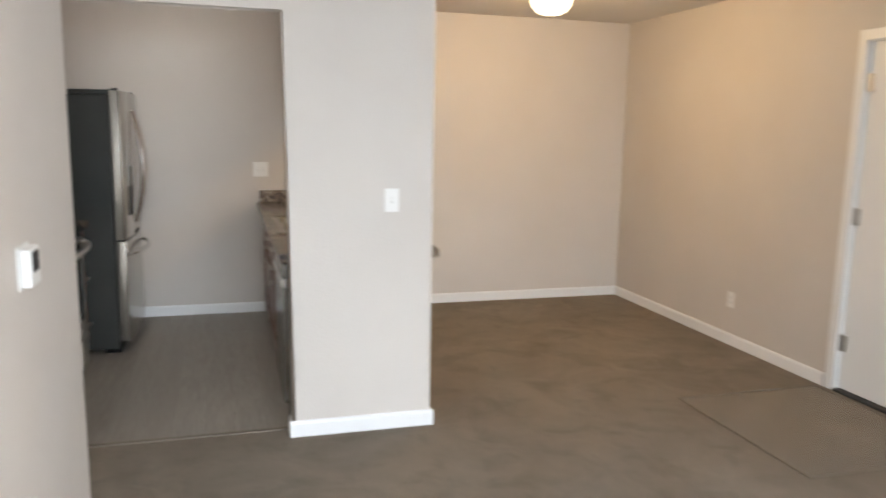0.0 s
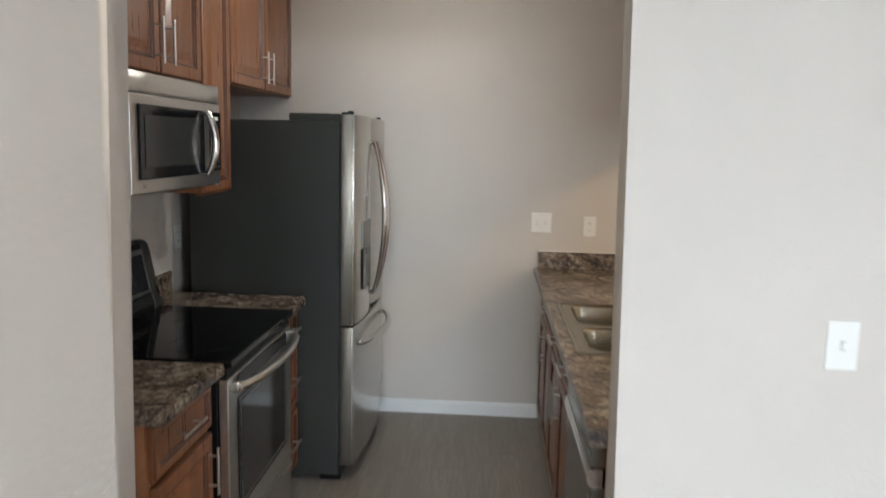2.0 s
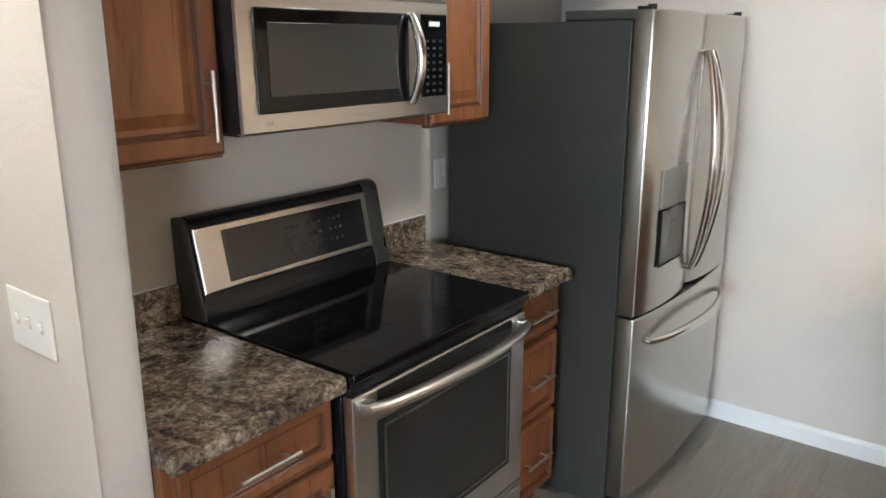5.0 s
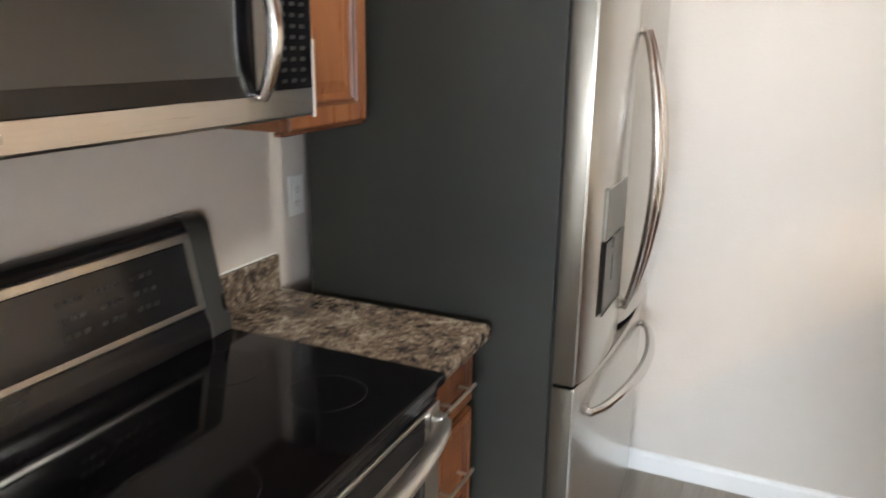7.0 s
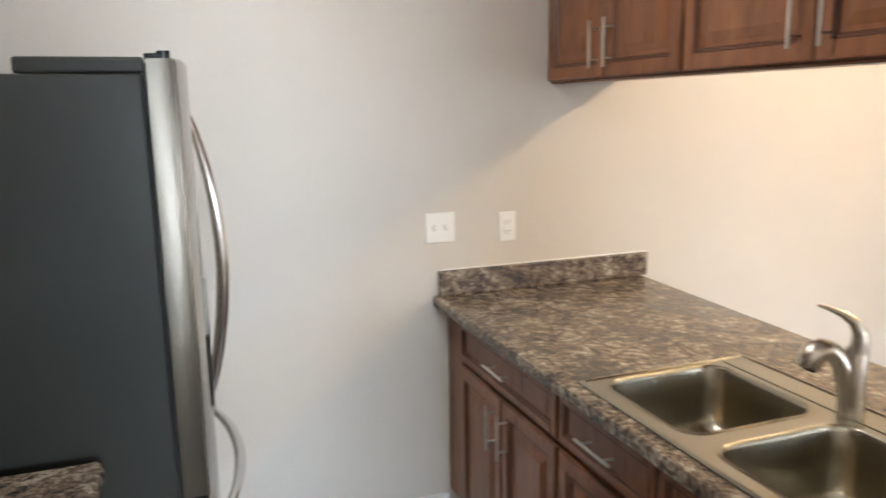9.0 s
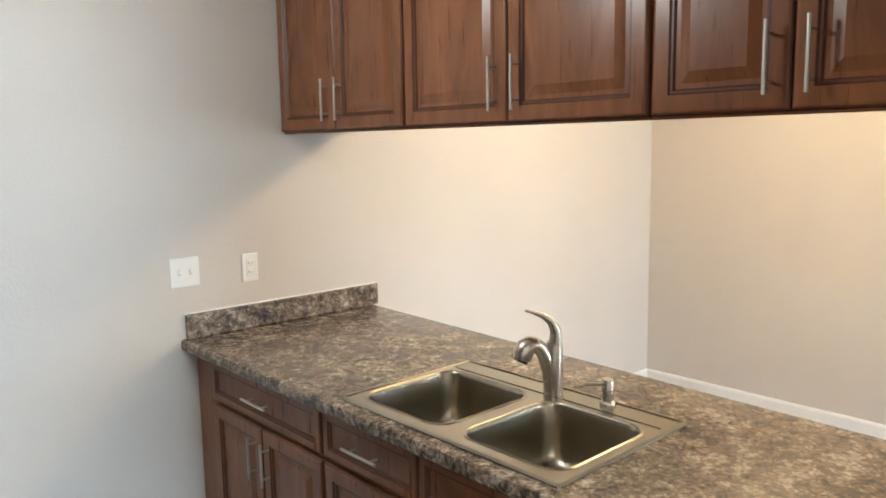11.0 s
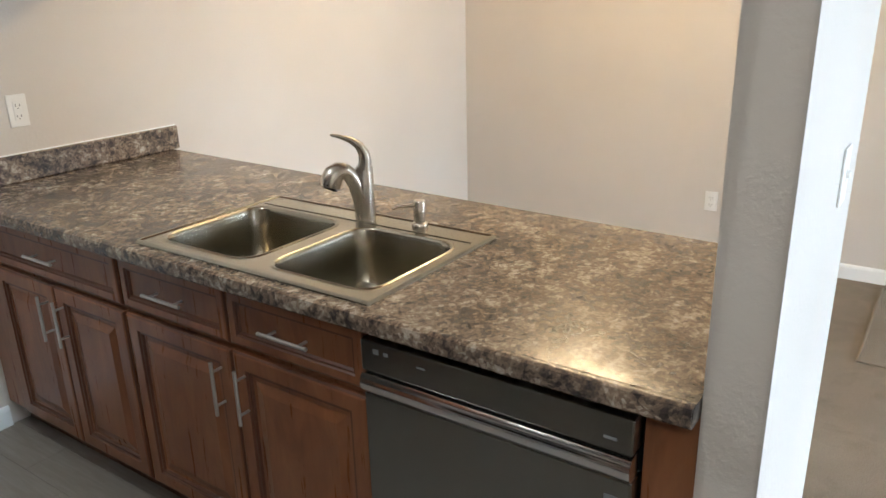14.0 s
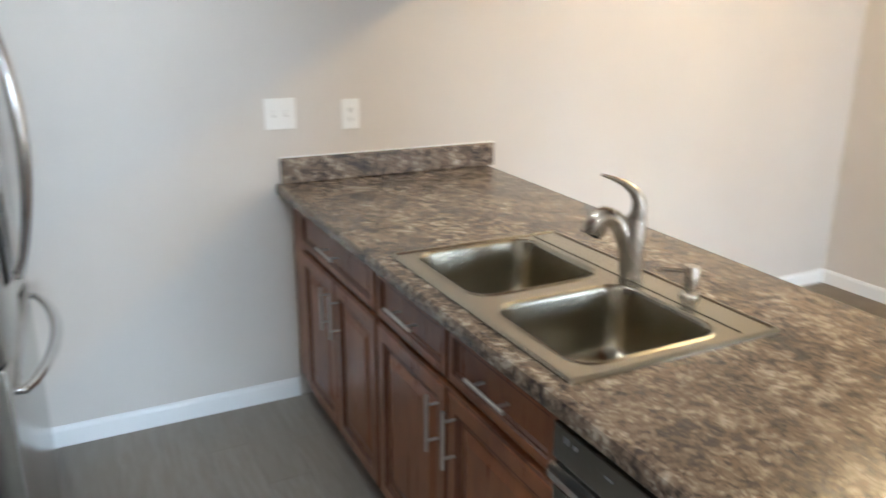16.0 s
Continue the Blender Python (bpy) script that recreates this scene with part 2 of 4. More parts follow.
SINKM = satin("satin_sink_steel", (0.375, 0.35, 0.29), 0.25)
NICKEL = satin("brushed_nickel", (0.60, 0.56, 0.50), 0.27)
CHROME = mat("polished_steel", (0.72, 0.71, 0.70), 0.14, 1.0)
FRIDGE_SIDE = mat("fridge_side_paint", (0.037, 0.036, 0.032), 0.46, spec=0.35)
k = Nodes(FRIDGE_SIDE)
k.bump(k.noise(420, 2, src=k.world()), 0.12, 0.001)
k.color(k.mix(k.ramp(k.noise(1.5, 3, src=k.world()), [(0.3, 0.0), (0.7, 1.0)]), (0.028, 0.030, 0.026), (0.037, 0.038, 0.033)))
GLASS_BLACK = mat("black_glass", (0.004, 0.004, 0.005), 0.06, spec=0.32)
k = Nodes(GLASS_BLACK)
k.rough(k.noise(5, 4, src=k.world()), 0.04, 0.11)
SCREEN = mat("dark_oven_glass", (0.014, 0.014, 0.015), 0.10)
MESHGLASS = mat("microwave_window", (0.030, 0.030, 0.028), 0.16)
GREYKEY = mat("pale_print", (0.20, 0.20, 0.20), 0.5)
DIMPRINT = mat("dim_print", (0.034, 0.034, 0.034), 0.3)
BURNER = mat("burner_print", (0.028, 0.028, 0.029), 0.16)
DWSTEEL = steel("dishwasher_steel", (0.31, 0.305, 0.275), (8, 30, 0.3), 0.22, 0.012)
DARKSTEEL = steel("dark_panel_steel", (0.29, 0.29, 0.27), (8, 0.25, 30), 0.30)
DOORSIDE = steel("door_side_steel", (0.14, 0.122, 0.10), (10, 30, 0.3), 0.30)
DISPENSER = mat("dispenser_grey", (0.13, 0.13, 0.125), 0.35, 0.4)
HINGE = mat("hinge_nickel", (0.5, 0.48, 0.45), 0.35, 1.0)
DOORPAINT = painted("door_paint", (0.80, 0.80, 0.79), grain=30, bump=0.03, rough=0.4)
VENTM = mat("vent_paint", (0.62, 0.60, 0.57), 0.5)


def glowing(name, color, strength):
    m = mat(name, (0.85, 0.84, 0.8), 0.35)
    b = m.node_tree.nodes["Principled BSDF"]
    b.inputs["Emission Color"].default_value = (*color, 1)
    b.inputs["Emission Strength"].default_value = strength
    return m


GLOBEGLASS = glowing("lit_globe_glass", (1.0, 0.80, 0.52), 5.0)
DOMEGLASS = glowing("lit_dome_glass", (1.0, 0.96, 0.90), 5.0)
LED = glowing("green_display", (0.15, 0.8, 0.35), 0.08)
BRONZE = mat("bronze_ring", (0.10, 0.085, 0.07), 0.35, 1.0)

# ---- large structure ----
H = 2.50
EX, SY = 5.065, -8.6  # east wall's face, south wall's face
AX, AY = 1.0, -3.47  # the hall corner
ENTRY_Y0, ENTRY_Y1 = -2.654, -2.555
JL, JR, PR, HEAD = 0.572, 1.798, 2.515, 2.092


def entry_wall():
    """The kitchen's entrance: wall end, header and wing wall in one, with rounded plaster corners."""
    bm = bmesh.new()
    outline = [(-1.7, 0), (JL, 0), (JL, HEAD), (JR, HEAD), (JR, 0), (PR, 0), (PR, H), (-1.7, H)]
    front = [bm.verts.new((x, ENTRY_Y0, z)) for x, z in outline]
    bm.faces.new(front)
    back = [bm.verts.new((x, ENTRY_Y1, z)) for x, z in outline]
    bm.faces.new(back)
    for i in range(8):
        j = (i + 1) % 8
        bm.faces.new((front[i], front[j], back[j], back[i]))
    es = [bm.edges.get((v[i], v[i + 1])) for v in (front, back) for i in (1, 2, 3, 5)]
    bmesh.ops.bevel(bm, geom=es, offset=0.02, segments=5, affect="EDGES", profile=0.5)
    return bm


structure("wall_entry", entry_wall(), WALL, "greige painted wall with rounded corners round the kitchen opening", "wall", smooth=True)
structure("wall_north", boxes((-0.12, EX + 0.12, 0, 0.12, 0, H)), WALL, "greige painted wall behind kitchen and dining area", "wall")
structure("wall_west", boxes((-0.12, 0, ENTRY_Y1 + 0.002, 0, 0, H)), WALL, "greige painted wall behind the range", "wall")
DOOR_Y0, DOOR_Y1, DOOR_H = -3.64, -2.715, 2.09
VY0, VY1, VZ0, VZ1 = -8.35, -6.25, 0.80, 2.18
structure("wall_east", boxes((EX, EX + 0.12, DOOR_Y1, 0, 0, H), (EX, EX + 0.12, VY1, DOOR_Y0, 0, H), (EX, EX + 0.12, SY, VY0, 0, H), (EX, EX + 0.12, VY0, VY1, 0, VZ0), (EX, EX + 0.12, VY0, VY1, VZ1, H),
                              (EX, EX + 0.12, DOOR_Y0, DOOR_Y1, DOOR_H, H)),
          WALL, "greige painted wall with the entry door", "wall")
hall = bmesh.new()
add_box(hall, AX - 0.12, AX, SY, AY, 0, H)
add_box(hall, -1.7, AX - 0.12, AY - 0.12, AY, 0, H)
structure("wall_hall", hall, WALL, "greige painted wall with a thermostat", "wall", smooth=True)
structure("wall_hall_end", boxes((-1.82, -1.7, AY - 0.12, ENTRY_Y1, 0, H)), WALL, "greige painted wall closing the hall", "wall")
WX0, WX1, WH = 1.06, 3.34, 2.08
structure("wall_south", boxes((AX - 0.12, WX0, SY - 0.12, SY, 0, H), (WX1, EX + 0.12, SY - 0.12, SY, 0, H), (WX0, WX1, SY - 0.12, SY, WH, H)),
          WALL, "greige painted wall round the glass door", "wall")
structure("ceiling", boxes((-1.82, EX + 0.12, SY - 0.12, 0.12, H, H + 0.12)), CEIL, "off-white textured ceiling", "ceiling")
structure("floor_carpet", boxes((-1.82, EX + 0.12, SY - 0.12, -2.545, -0.1, 0.0), (2.42, EX + 0.12, -2.545, 0.12, -0.1, 0.0)), CARPET,
          "worn brown cut-pile carpet with footmarks", "carpet")
kitchen_floor = structure("floor_kitchen", boxes((-0.12, 2.42, -2.545, 0.12, -0.1, -0.006)), RUBBER, "grey wood-look vinyl plank floor", "floor")
structure("ground", boxes((-60, 60, -70, SY - 0.13, -0.3, -0.12)), painted("patio_ground", (0.36, 0.35, 0.32), 30, 0.3, 0.9), "pale concrete ground outside the glass door", "ground")
structure("trim", boxes((JL + 0.01, JR, -2.56, -2.53, -0.004, 0.006, 0.003)), mat("carpet_edge_strip", (0.16, 0.13, 0.10), 0.5), "thin brown strip between carpet and vinyl", "trim")


def skirting(a, b, face, along, sign):
    """A baseboard on a wall's face: along 'x' or 'y' from a to b."""
    bm = bmesh.new()
    prof = [(0, 0), (0.013, 0), (0.013, 0.066), (0.010, 0.076), (0.004, 0.083), (0, 0.083)]
    loops = []
    for s in (a, b):
        loops.append([((s, face + sign * d, z) if along == "x" else (face + sign * d, s, z)) for d, z in prof])
    add_loops(bm, loops)
    return structure("baseboard", bm, TRIM, "white painted baseboard", "baseboard")


skirting(0.0, 1.80, 0, "x", -1)
skirting(2.435, EX, 0, "x", -1)
skirting(DOOR_Y1 + 0.075, -0.013, EX, "y", -1)
skirting(SY, DOOR_Y0 - 0.075, EX, "y", -1)
skirting(JR - 0.012, PR + 0.012, ENTRY_Y0, "x", -1)
skirting(ENTRY_Y0, ENTRY_Y1 - 0.012, JR, "y", -1)
skirting(ENTRY_Y0, ENTRY_Y1, PR, "y", 1)
skirting(-1.7, JL + 0.012, ENTRY_Y0, "x", -1)
skirting(ENTRY_Y0, ENTRY_Y0 + 0.1, JL, "y", 1)
skirting(SY, AY + 0.013, AX, "y", 1)
skirting(-1.7, AX, AY, "x", 1)

# half wall under the counter's overhang
structure("wall_peninsula", boxes((2.37, 2.435, ENTRY_Y1, -0.001, 0, 0.872)), WALL, "greige painted half wall behind the base cabinets", "wall")
skirting(ENTRY_Y1, -0.013, 2.435, "y", 1)


# ---- entry door ----
def entry_door():
    leaf = structure("door_1", boxes((EX + 0.02, EX + 0.06, DOOR_Y0 + 0.012, DOOR_Y1 - 0.012, 0.022, DOOR_H - 0.012, 0.002)), DOORPAINT,
                     "closed white flush entry door with nickel hinges", "door")
    part("jamb", boxes((EX + 0.0, EX + 0.118, DOOR_Y1 - 0.012, DOOR_Y1 - 0.001, 0, DOOR_H), (EX + 0.0, EX + 0.118, DOOR_Y0 + 0.001, DOOR_Y0 + 0.012, 0, DOOR_H),
                       (EX + 0.0, EX + 0.118, DOOR_Y0 + 0.012, DOOR_Y1 - 0.012, DOOR_H - 0.012, DOOR_H - 0.001)), TRIM, leaf)
    part("casing", boxes((EX - 0.016, EX - 0.001, DOOR_Y1 - 0.004, DOOR_Y1 + 0.06, 0, DOOR_H + 0.058, 0.004), (EX - 0.016, EX - 0.001, DOOR_Y0 - 0.06, DOOR_Y0 + 0.004, 0, DOOR_H + 0.058, 0.004),
                         (EX - 0.016, EX - 0.001, DOOR_Y0 + 0.0045, DOOR_Y1 - 0.0045, DOOR_H - 0.004, DOOR_H + 0.058, 0.004)), TRIM, leaf)
    part("threshold", boxes((EX - 0.02, EX + 0.118, DOOR_Y0 + 0.012, DOOR_Y1 - 0.012, 0.0, 0.018, 0.004)), RUBBER, leaf, "dark rubber door threshold")
    for z in (1.85, 1.075, 0.305):
        bm = boxes((EX + 0.006, EX + 0.0195, DOOR_Y1 - 0.05, DOOR_Y1 - 0.013, z - 0.05, z + 0.05, 0.002))
        add_cyl(bm, (EX + 0.006, DOOR_Y1 - 0.014, z - 0.052), (EX + 0.006, DOOR_Y1 - 0.014, z + 0.052), 0.007, n=10)
        part("hinge", bm, HINGE, leaf, "nickel butt hinge")
    bm = bmesh.new()
    add_cyl(bm, (EX + 0.02, DOOR_Y0 + 0.075, 0.95), (EX - 0.025, DOOR_Y0 + 0.075, 0.95), 0.012)
    bmesh.ops.create_uvsphere(bm, u_segments=16, v_segments=10, radius=0.028, matrix=Matrix.Translation((EX - 0.04, DOOR_Y0 + 0.075, 0.95)))
    part("door_knob", bm, HINGE, leaf, "nickel door knob", smooth=True)


entry_door()


# ---- glass door behind the walk ----
def glass_door():
    w = structure("window_1", boxes((WX0, WX1, SY - 0.09, SY - 0.03, WH - 0.05, WH - 0.001, 0.004)), TRIM, "white framed sliding glass door to the patio", "window")
    for x in (WX0 + 0.026, (WX0 + WX1) / 2, WX1 - 0.026):
        part("window_frame", boxes((x - 0.025, x + 0.025, SY - 0.09, SY - 0.03, 0.04, WH - 0.05, 0.004)), TRIM, w)
    part("window_sill", boxes((WX0 + 0.001, WX1 - 0.001, SY - 0.1, SY - 0.02, 0, 0.04, 0.004)), TRIM, w)
    g = mat("clear_pane", (1, 1, 1), 0.0)
    g.node_tree.nodes["Principled BSDF"].inputs["Transmission Weight"].default_value = 1.0
    for x0, x1 in ((WX0 + 0.051, (WX0 + WX1) / 2 - 0.025), ((WX0 + WX1) / 2 + 0.025, WX1 - 0.051)):
        p = part("pane", boxes((x0, x1, SY - 0.064, SY - 0.058, 0.04, WH - 0.05)), g, w)
        p.visible_shadow = False


glass_door()


def side_window():
    w = structure("window_2", boxes((EX + 0.03, EX + 0.09, VY0 + 0.001, VY1 - 0.001, VZ1 - 0.05, VZ1 - 0.001, 0.004)), TRIM, "white framed living room window", "window")
    for y in (VY0 + 0.026, (VY0 + VY1) / 2, VY1 - 0.026):
        part("window_frame", boxes((EX + 0.03, EX + 0.09, y - 0.025, y + 0.025, VZ0 + 0.03, VZ1 - 0.05, 0.004)), TRIM, w)
    part("window_sill", boxes((EX - 0.03, EX + 0.1, VY0 + 0.001, VY1 - 0.001, VZ0 + 0.001, VZ0 + 0.03, 0.004)), TRIM, w)
    for y0, y1 in ((VY0 + 0.051, (VY0 + VY1) / 2 - 0.025), ((VY0 + VY1) / 2 + 0.025, VY1 - 0.051)):
        p = part("pane", boxes((EX + 0.058, EX + 0.064, y0, y1, VZ0 + 0.03, VZ1 - 0.05)), bpy.data.materials["clear_pane"], w)
        p.visible_shadow = False


side_window()


# ---- cabinets ----
DOOR_RINGS = [(0.0, -0.020), (0.0, -0.006), (0.004, -0.002), (0.009, 0.0), (0.046, 0.0), (0.050, -0.005), (0.056, -0.005), (0.060, -0.011), (0.072, -0.011), (0.100, -0.003)]
DRAWER_RINGS = [(0.0, -0.020), (0.0, -0.006), (0.004, -0.002), (0.009, 0.0), (0.028, 0.0), (0.031, -0.005), (0.036, -0.005), (0.040, -0.011)]


def front(name, y0, y1, z0, z1, xf, s, parent, rings=DOOR_RINGS, label=""):
    """A profiled cabinet front whose face lies at xf and looks along s * x."""
    bm = bmesh.new()
    lim = (min(y1 - y0, z1 - z0) / 2 - 0.004) / rings[-1][0]
    rr = [(i * min(1, lim), d) for i, d in rings]
    rows = []
    for i, d in rr:
        rows.append([bm.verts.new((xf + s * d, y, z)) for y, z in ((y0 + i, z0 + i), (y1 - i, z0 + i), (y1 - i, z1 - i), (y0 + i, z1 - i))])
    dark = {1, 4, 5, 6}
    for n, (a, b) in enumerate(zip(rows, rows[1:])):
        for q in range(4):
            f = bm.faces.new((a[q], a[(q + 1) % 4], b[(q + 1) % 4], b[q]))
            f.material_index = 1 if n in dark else 0
    bm.faces.new(rows[0])
    bm.faces.new(rows[-1])
    return part(name, bm, [CAB, GLAZE], parent, label)


def pull(parent, a, b, xf, s, stand=0.032, r=0.005):
    """A bar pull from a to b (y, z) on a front at xf."""
    bm = bmesh.new()
    a, b = Vector((xf + s * stand, *a)), Vector((xf + s * stand, *b))
    add_cyl(bm, a, b, r, n=12)
    for f in (0.18, 0.82):
        p = a.lerp(b, f)
        add_cyl(bm, (xf - s * 0.001, p.y, p.z), (p.x, p.y, p.z), r * 0.75, n=10)
    return part("handle", bm, PULL, parent, "brushed nickel bar pull", smooth=True)


def cabinet(name, y0, y1, z0, z1, x_back, xf, s, label, doors=(), drawers=(), toe=False, group=""):
    """A cabinet unit; doors and drawers: (y0, y1, z0, z1, handle), handle: 'low-', 'low+', 'top-', 'top+' at the lower or upper y, or ''."""
    body_x = xf - s * 0.021
    ob = thing(name, ((x_back + xf) / 2, (y0 + y1) / 2, 0 if toe else z0), label, "cabinet", group)
    zb = z0
    bm = bmesh.new()
    add_box(bm, x_back, body_x, y0 + 0.001, y1 - 0.001, zb, z1, 0.0015, 1)
    if not toe:
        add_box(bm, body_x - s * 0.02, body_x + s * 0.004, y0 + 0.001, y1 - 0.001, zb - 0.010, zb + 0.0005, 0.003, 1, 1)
    part("body", bm, [CAB, GLAZE], ob)
    if toe:
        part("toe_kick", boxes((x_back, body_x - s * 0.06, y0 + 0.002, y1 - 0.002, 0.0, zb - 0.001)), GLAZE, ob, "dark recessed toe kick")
    for d0, d1, e0, e1, hd in doors:
        d = front("door", d0, d1, e0, e1, xf, s, ob)
        if hd:
            hy = d0 + 0.043 if hd.endswith("-") else d1 - 0.043
            if hd.startswith("low"):
                pull(d, (hy, e0 + 0.033), (hy, e0 + 0.191), xf, s)
            else:
                pull(d, (hy, e1 - 0.190), (hy, e1 - 0.034), xf, s)
    for d0, d1, e0, e1 in drawers:
        d = front("drawer_front", d0, d1, e0, e1, xf, s, ob, DRAWER_RINGS)
        half = min(0.08, (d1 - d0) * 0.28)
        pull(d, ((d0 + d1) / 2 - half, (e0 + e1) / 2), ((d0 + d1) / 2 + half, (e0 + e1) / 2), xf, s, 0.03)
    return ob


def pair(y0, y1, z0, z1, where, gap=0.004, rim=0.006):
    m = (y0 + y1) / 2
    return [(y0 + rim, m - gap / 2, z0, z1, where + "+"), (m + gap / 2, y1 - rim, z0, z1, where + "-")]


UX = 0.315  # face of the wall cabinet doors on the range side
G1, G2 = "range side wall cabinets", "range side base cabinets"
MW0, MW1 = -2.135, -1.372  # microwave and range
FR_NEAR = -1.04
RG0, RG1 = -2.106, -1.346  # the range
cabinet("wall_cabinet", -2.553, MW0, 1.40, H - 0.003, 0.002, UX, 1, "tall brown stained maple wall cabinet beside the microwave", doors=[(-2.535, MW0 - 0.006, 1.40, H - 0.03, "low+")], group=G1)
cabinet("wall_cabinet", MW0, MW1, 1.845, H - 0.003, 0.002, UX, 1, "brown stained maple wall cabinet above the microwave", doors=pair(MW0, MW1, 1.845, H - 0.03, "low"), group=G1)
cabinet("wall_cabinet", MW1, FR_NEAR, 1.40, H - 0.003, 0.002, UX, 1, "narrow brown stained maple wall cabinet beside the refrigerator", doors=[(MW1 + 0.006, FR_NEAR - 0.006, 1.40, H - 0.03, "low-")], group=G1)
cabinet("wall_cabinet", FR_NEAR, -0.003, 1.872, H - 0.003, 0.002, UX, 1, "brown stained maple wall cabinet above the refrigerator", doors=pair(FR_NEAR, -0.003, 1.872, H - 0.03, "low"), group=G1)
BX = 0.615
cabinet("base_cabinet", -2.553, RG0 - 0.006, 0.10, 0.874, 0.002, BX, 1, "reddish brown base cabinet with one drawer beside the range",
        doors=[(-2.535, RG0 - 0.016, 0.115, 0.69, "top+")], drawers=[(-2.535, RG0 - 0.016, 0.71, 0.862)], toe=True, group=G2)
cabinet("base_cabinet", RG1 + 0.005, FR_NEAR, 0.10, 0.874, 0.002, BX, 1, "narrow reddish brown base cabinet with three drawers",
        drawers=[(RG1 + 0.013, FR_NEAR - 0.01, 0.71, 0.862), (RG1 + 0.013, FR_NEAR - 0.01, 0.415, 0.69), (RG1 + 0.013, FR_NEAR - 0.01, 0.115, 0.395)], toe=True, group=G2)

PX = 1.79  # face of the peninsula's fronts
G3, G4 = "peninsula base cabinets", "peninsula wall cabinets"
C1, C2, C3, C4 = -0.925, -1.383, -1.84, -2.458
cabinet("base_cabinet", C1, -0.003, 0.10, 0.874, 2.36, PX, -1, "reddish brown base cabinet with one drawer and two doors", doors=pair(C1, -0.164, 0.115, 0.69, "top"),
        drawers=[(C1 + 0.006, -0.17, 0.71, 0.862)], toe=True, group=G3)
cabinet("base_cabinet", C3, C1, 0.10, 0.70, 2.36, PX, -1, "reddish brown sink base cabinet with two false drawer fronts", doors=pair(C3, C1, 0.115, 0.69, "top"), toe=True, group=G3)
sink_base = [o for o in scene.objects if o.name.startswith("base_cabinet") and not o.parent][-1]
part("apron", boxes((PX + 0.021, PX + 0.04, C3 + 0.001, C1 - 0.001, 0.7005, 0.874)), CAB, sink_base)
for d0, d1 in ((C3 + 0.006, C2 - 0.002), (C2 + 0.002, C1 - 0.006)):
    d = front("drawer_front", d0, d1, 0.71, 0.862, PX, -1, sink_base, DRAWER_RINGS)
    pull(d, ((d0 + d1) / 2 - 0.08, 0.786), ((d0 + d1) / 2 + 0.08, 0.786), PX, -1, 0.03)
tagged(part("filler_panel", boxes((PX + 0.022, 2.36, ENTRY_Y1 + 0.001, C4 - 0.002, 0.0, 0.872, 0.002)), CAB), "reddish brown filler panel beside the dishwasher", "panel", G3)
PU0, PU1, PUZ = 2.234, 2.552, 1.723
U1, U2 = -0.82, -1.775
for a, b, w in ((U1, -0.003, "narrow"), (U2, U1, "wide"), (-2.47, U2, "wide")):
    cabinet("wall_cabinet", a, b, PUZ, H - 0.003, PU1, PU0, -1, "brown stained maple cabinet with two %s doors hung over the peninsula" % w, doors=pair(a, b, PUZ, H - 0.03, "low"), group=G4)


# ---- worktops ----
TOP = 0.914


def worktop(name, x0, x1, y0, y1, label, hole=None, bev_faces=None, taper=0.0):
    """A slab with a rolled front edge, and a cut-out for the sink if given."""
    bm = bmesh.new()
    xs = [x0, x1] if not hole else [x0, hole[0], hole[1], x1]
    ys = [y0, y1] if not hole else [y0, hole[2], hole[3], y1]
    grid = {(i, j): bm.verts.new((x, y, TOP)) for i, x in enumerate(xs) for j, y in enumerate(ys)}
    for i in range(len(xs) - 1):
        for j in range(len(ys) - 1):
            if hole and i == 1 and j == 1:
                continue
            bm.faces.new((grid[i, j], grid[i + 1, j], grid[i + 1, j + 1], grid[i, j + 1]))
    if taper:
        bmesh.ops.bevel(bm, geom=[grid[len(xs) - 1, 0]], offset=0.05, segments=5, affect="VERTICES", profile=0.5)
    ext = bmesh.ops.extrude_face_region(bm, geom=bm.faces[:])
    bmesh.ops.translate(bm, vec=(0, 0, -0.04), verts=[g for g in ext["geom"] if isinstance(g, bmesh.types.BMVert)])
    es = []
    for e in bm.edges:
        a, b = e.verts
        if abs(a.co.z - b.co.z) > 1e-4:
            continue
        if any(abs(a.co.x - fx) < 1e-4 and abs(b.co.x - fx) < 1e-4 for fx in bev_faces):
            es.append(e)
    bmesh.ops.bevel(bm, geom=es, offset=0.014, segments=4, affect="EDGES", profile=0.5)
    for v in bm.verts:
        if taper and v.co.x > x1 - 0.2:
            v.co.x += taper * v.co.y
    ob = thing(name, ((x0 + x1) / 2, (y0 + y1) / 2, TOP - 0.04), label, "countertop")
    part("slab", bm, STONE, ob, smooth=True)
    # rolled front edge with shallow ridges
    fx, s = (x0, -1) if hole else (x1, 1)
    prof = [(-0.020, TOP + 0.0006), (-0.010, TOP + 0.0022), (-0.003, TOP + 0.0010)]
    for i in range(13):
        a = radians(90 - 180 * i / 12)
        prof.append((0.0015 + 0.006 * math.cos(a) + 0.0011 * (i % 4 == 1), TOP - 0.020 + 0.0195 * math.sin(a)))
    prof += [(-0.003, TOP - 0.041), (-0.020, TOP - 0.041)]
    bm = bmesh.new()
    add_loops(bm, [[(fx + s * d, y, z) for d, z in prof] for y in (y0 + 0.0008, y1 - 0.0008)])
    part("front_edge", bm, STONE, ob, "rolled laminate front edge", smooth=True)
    return ob


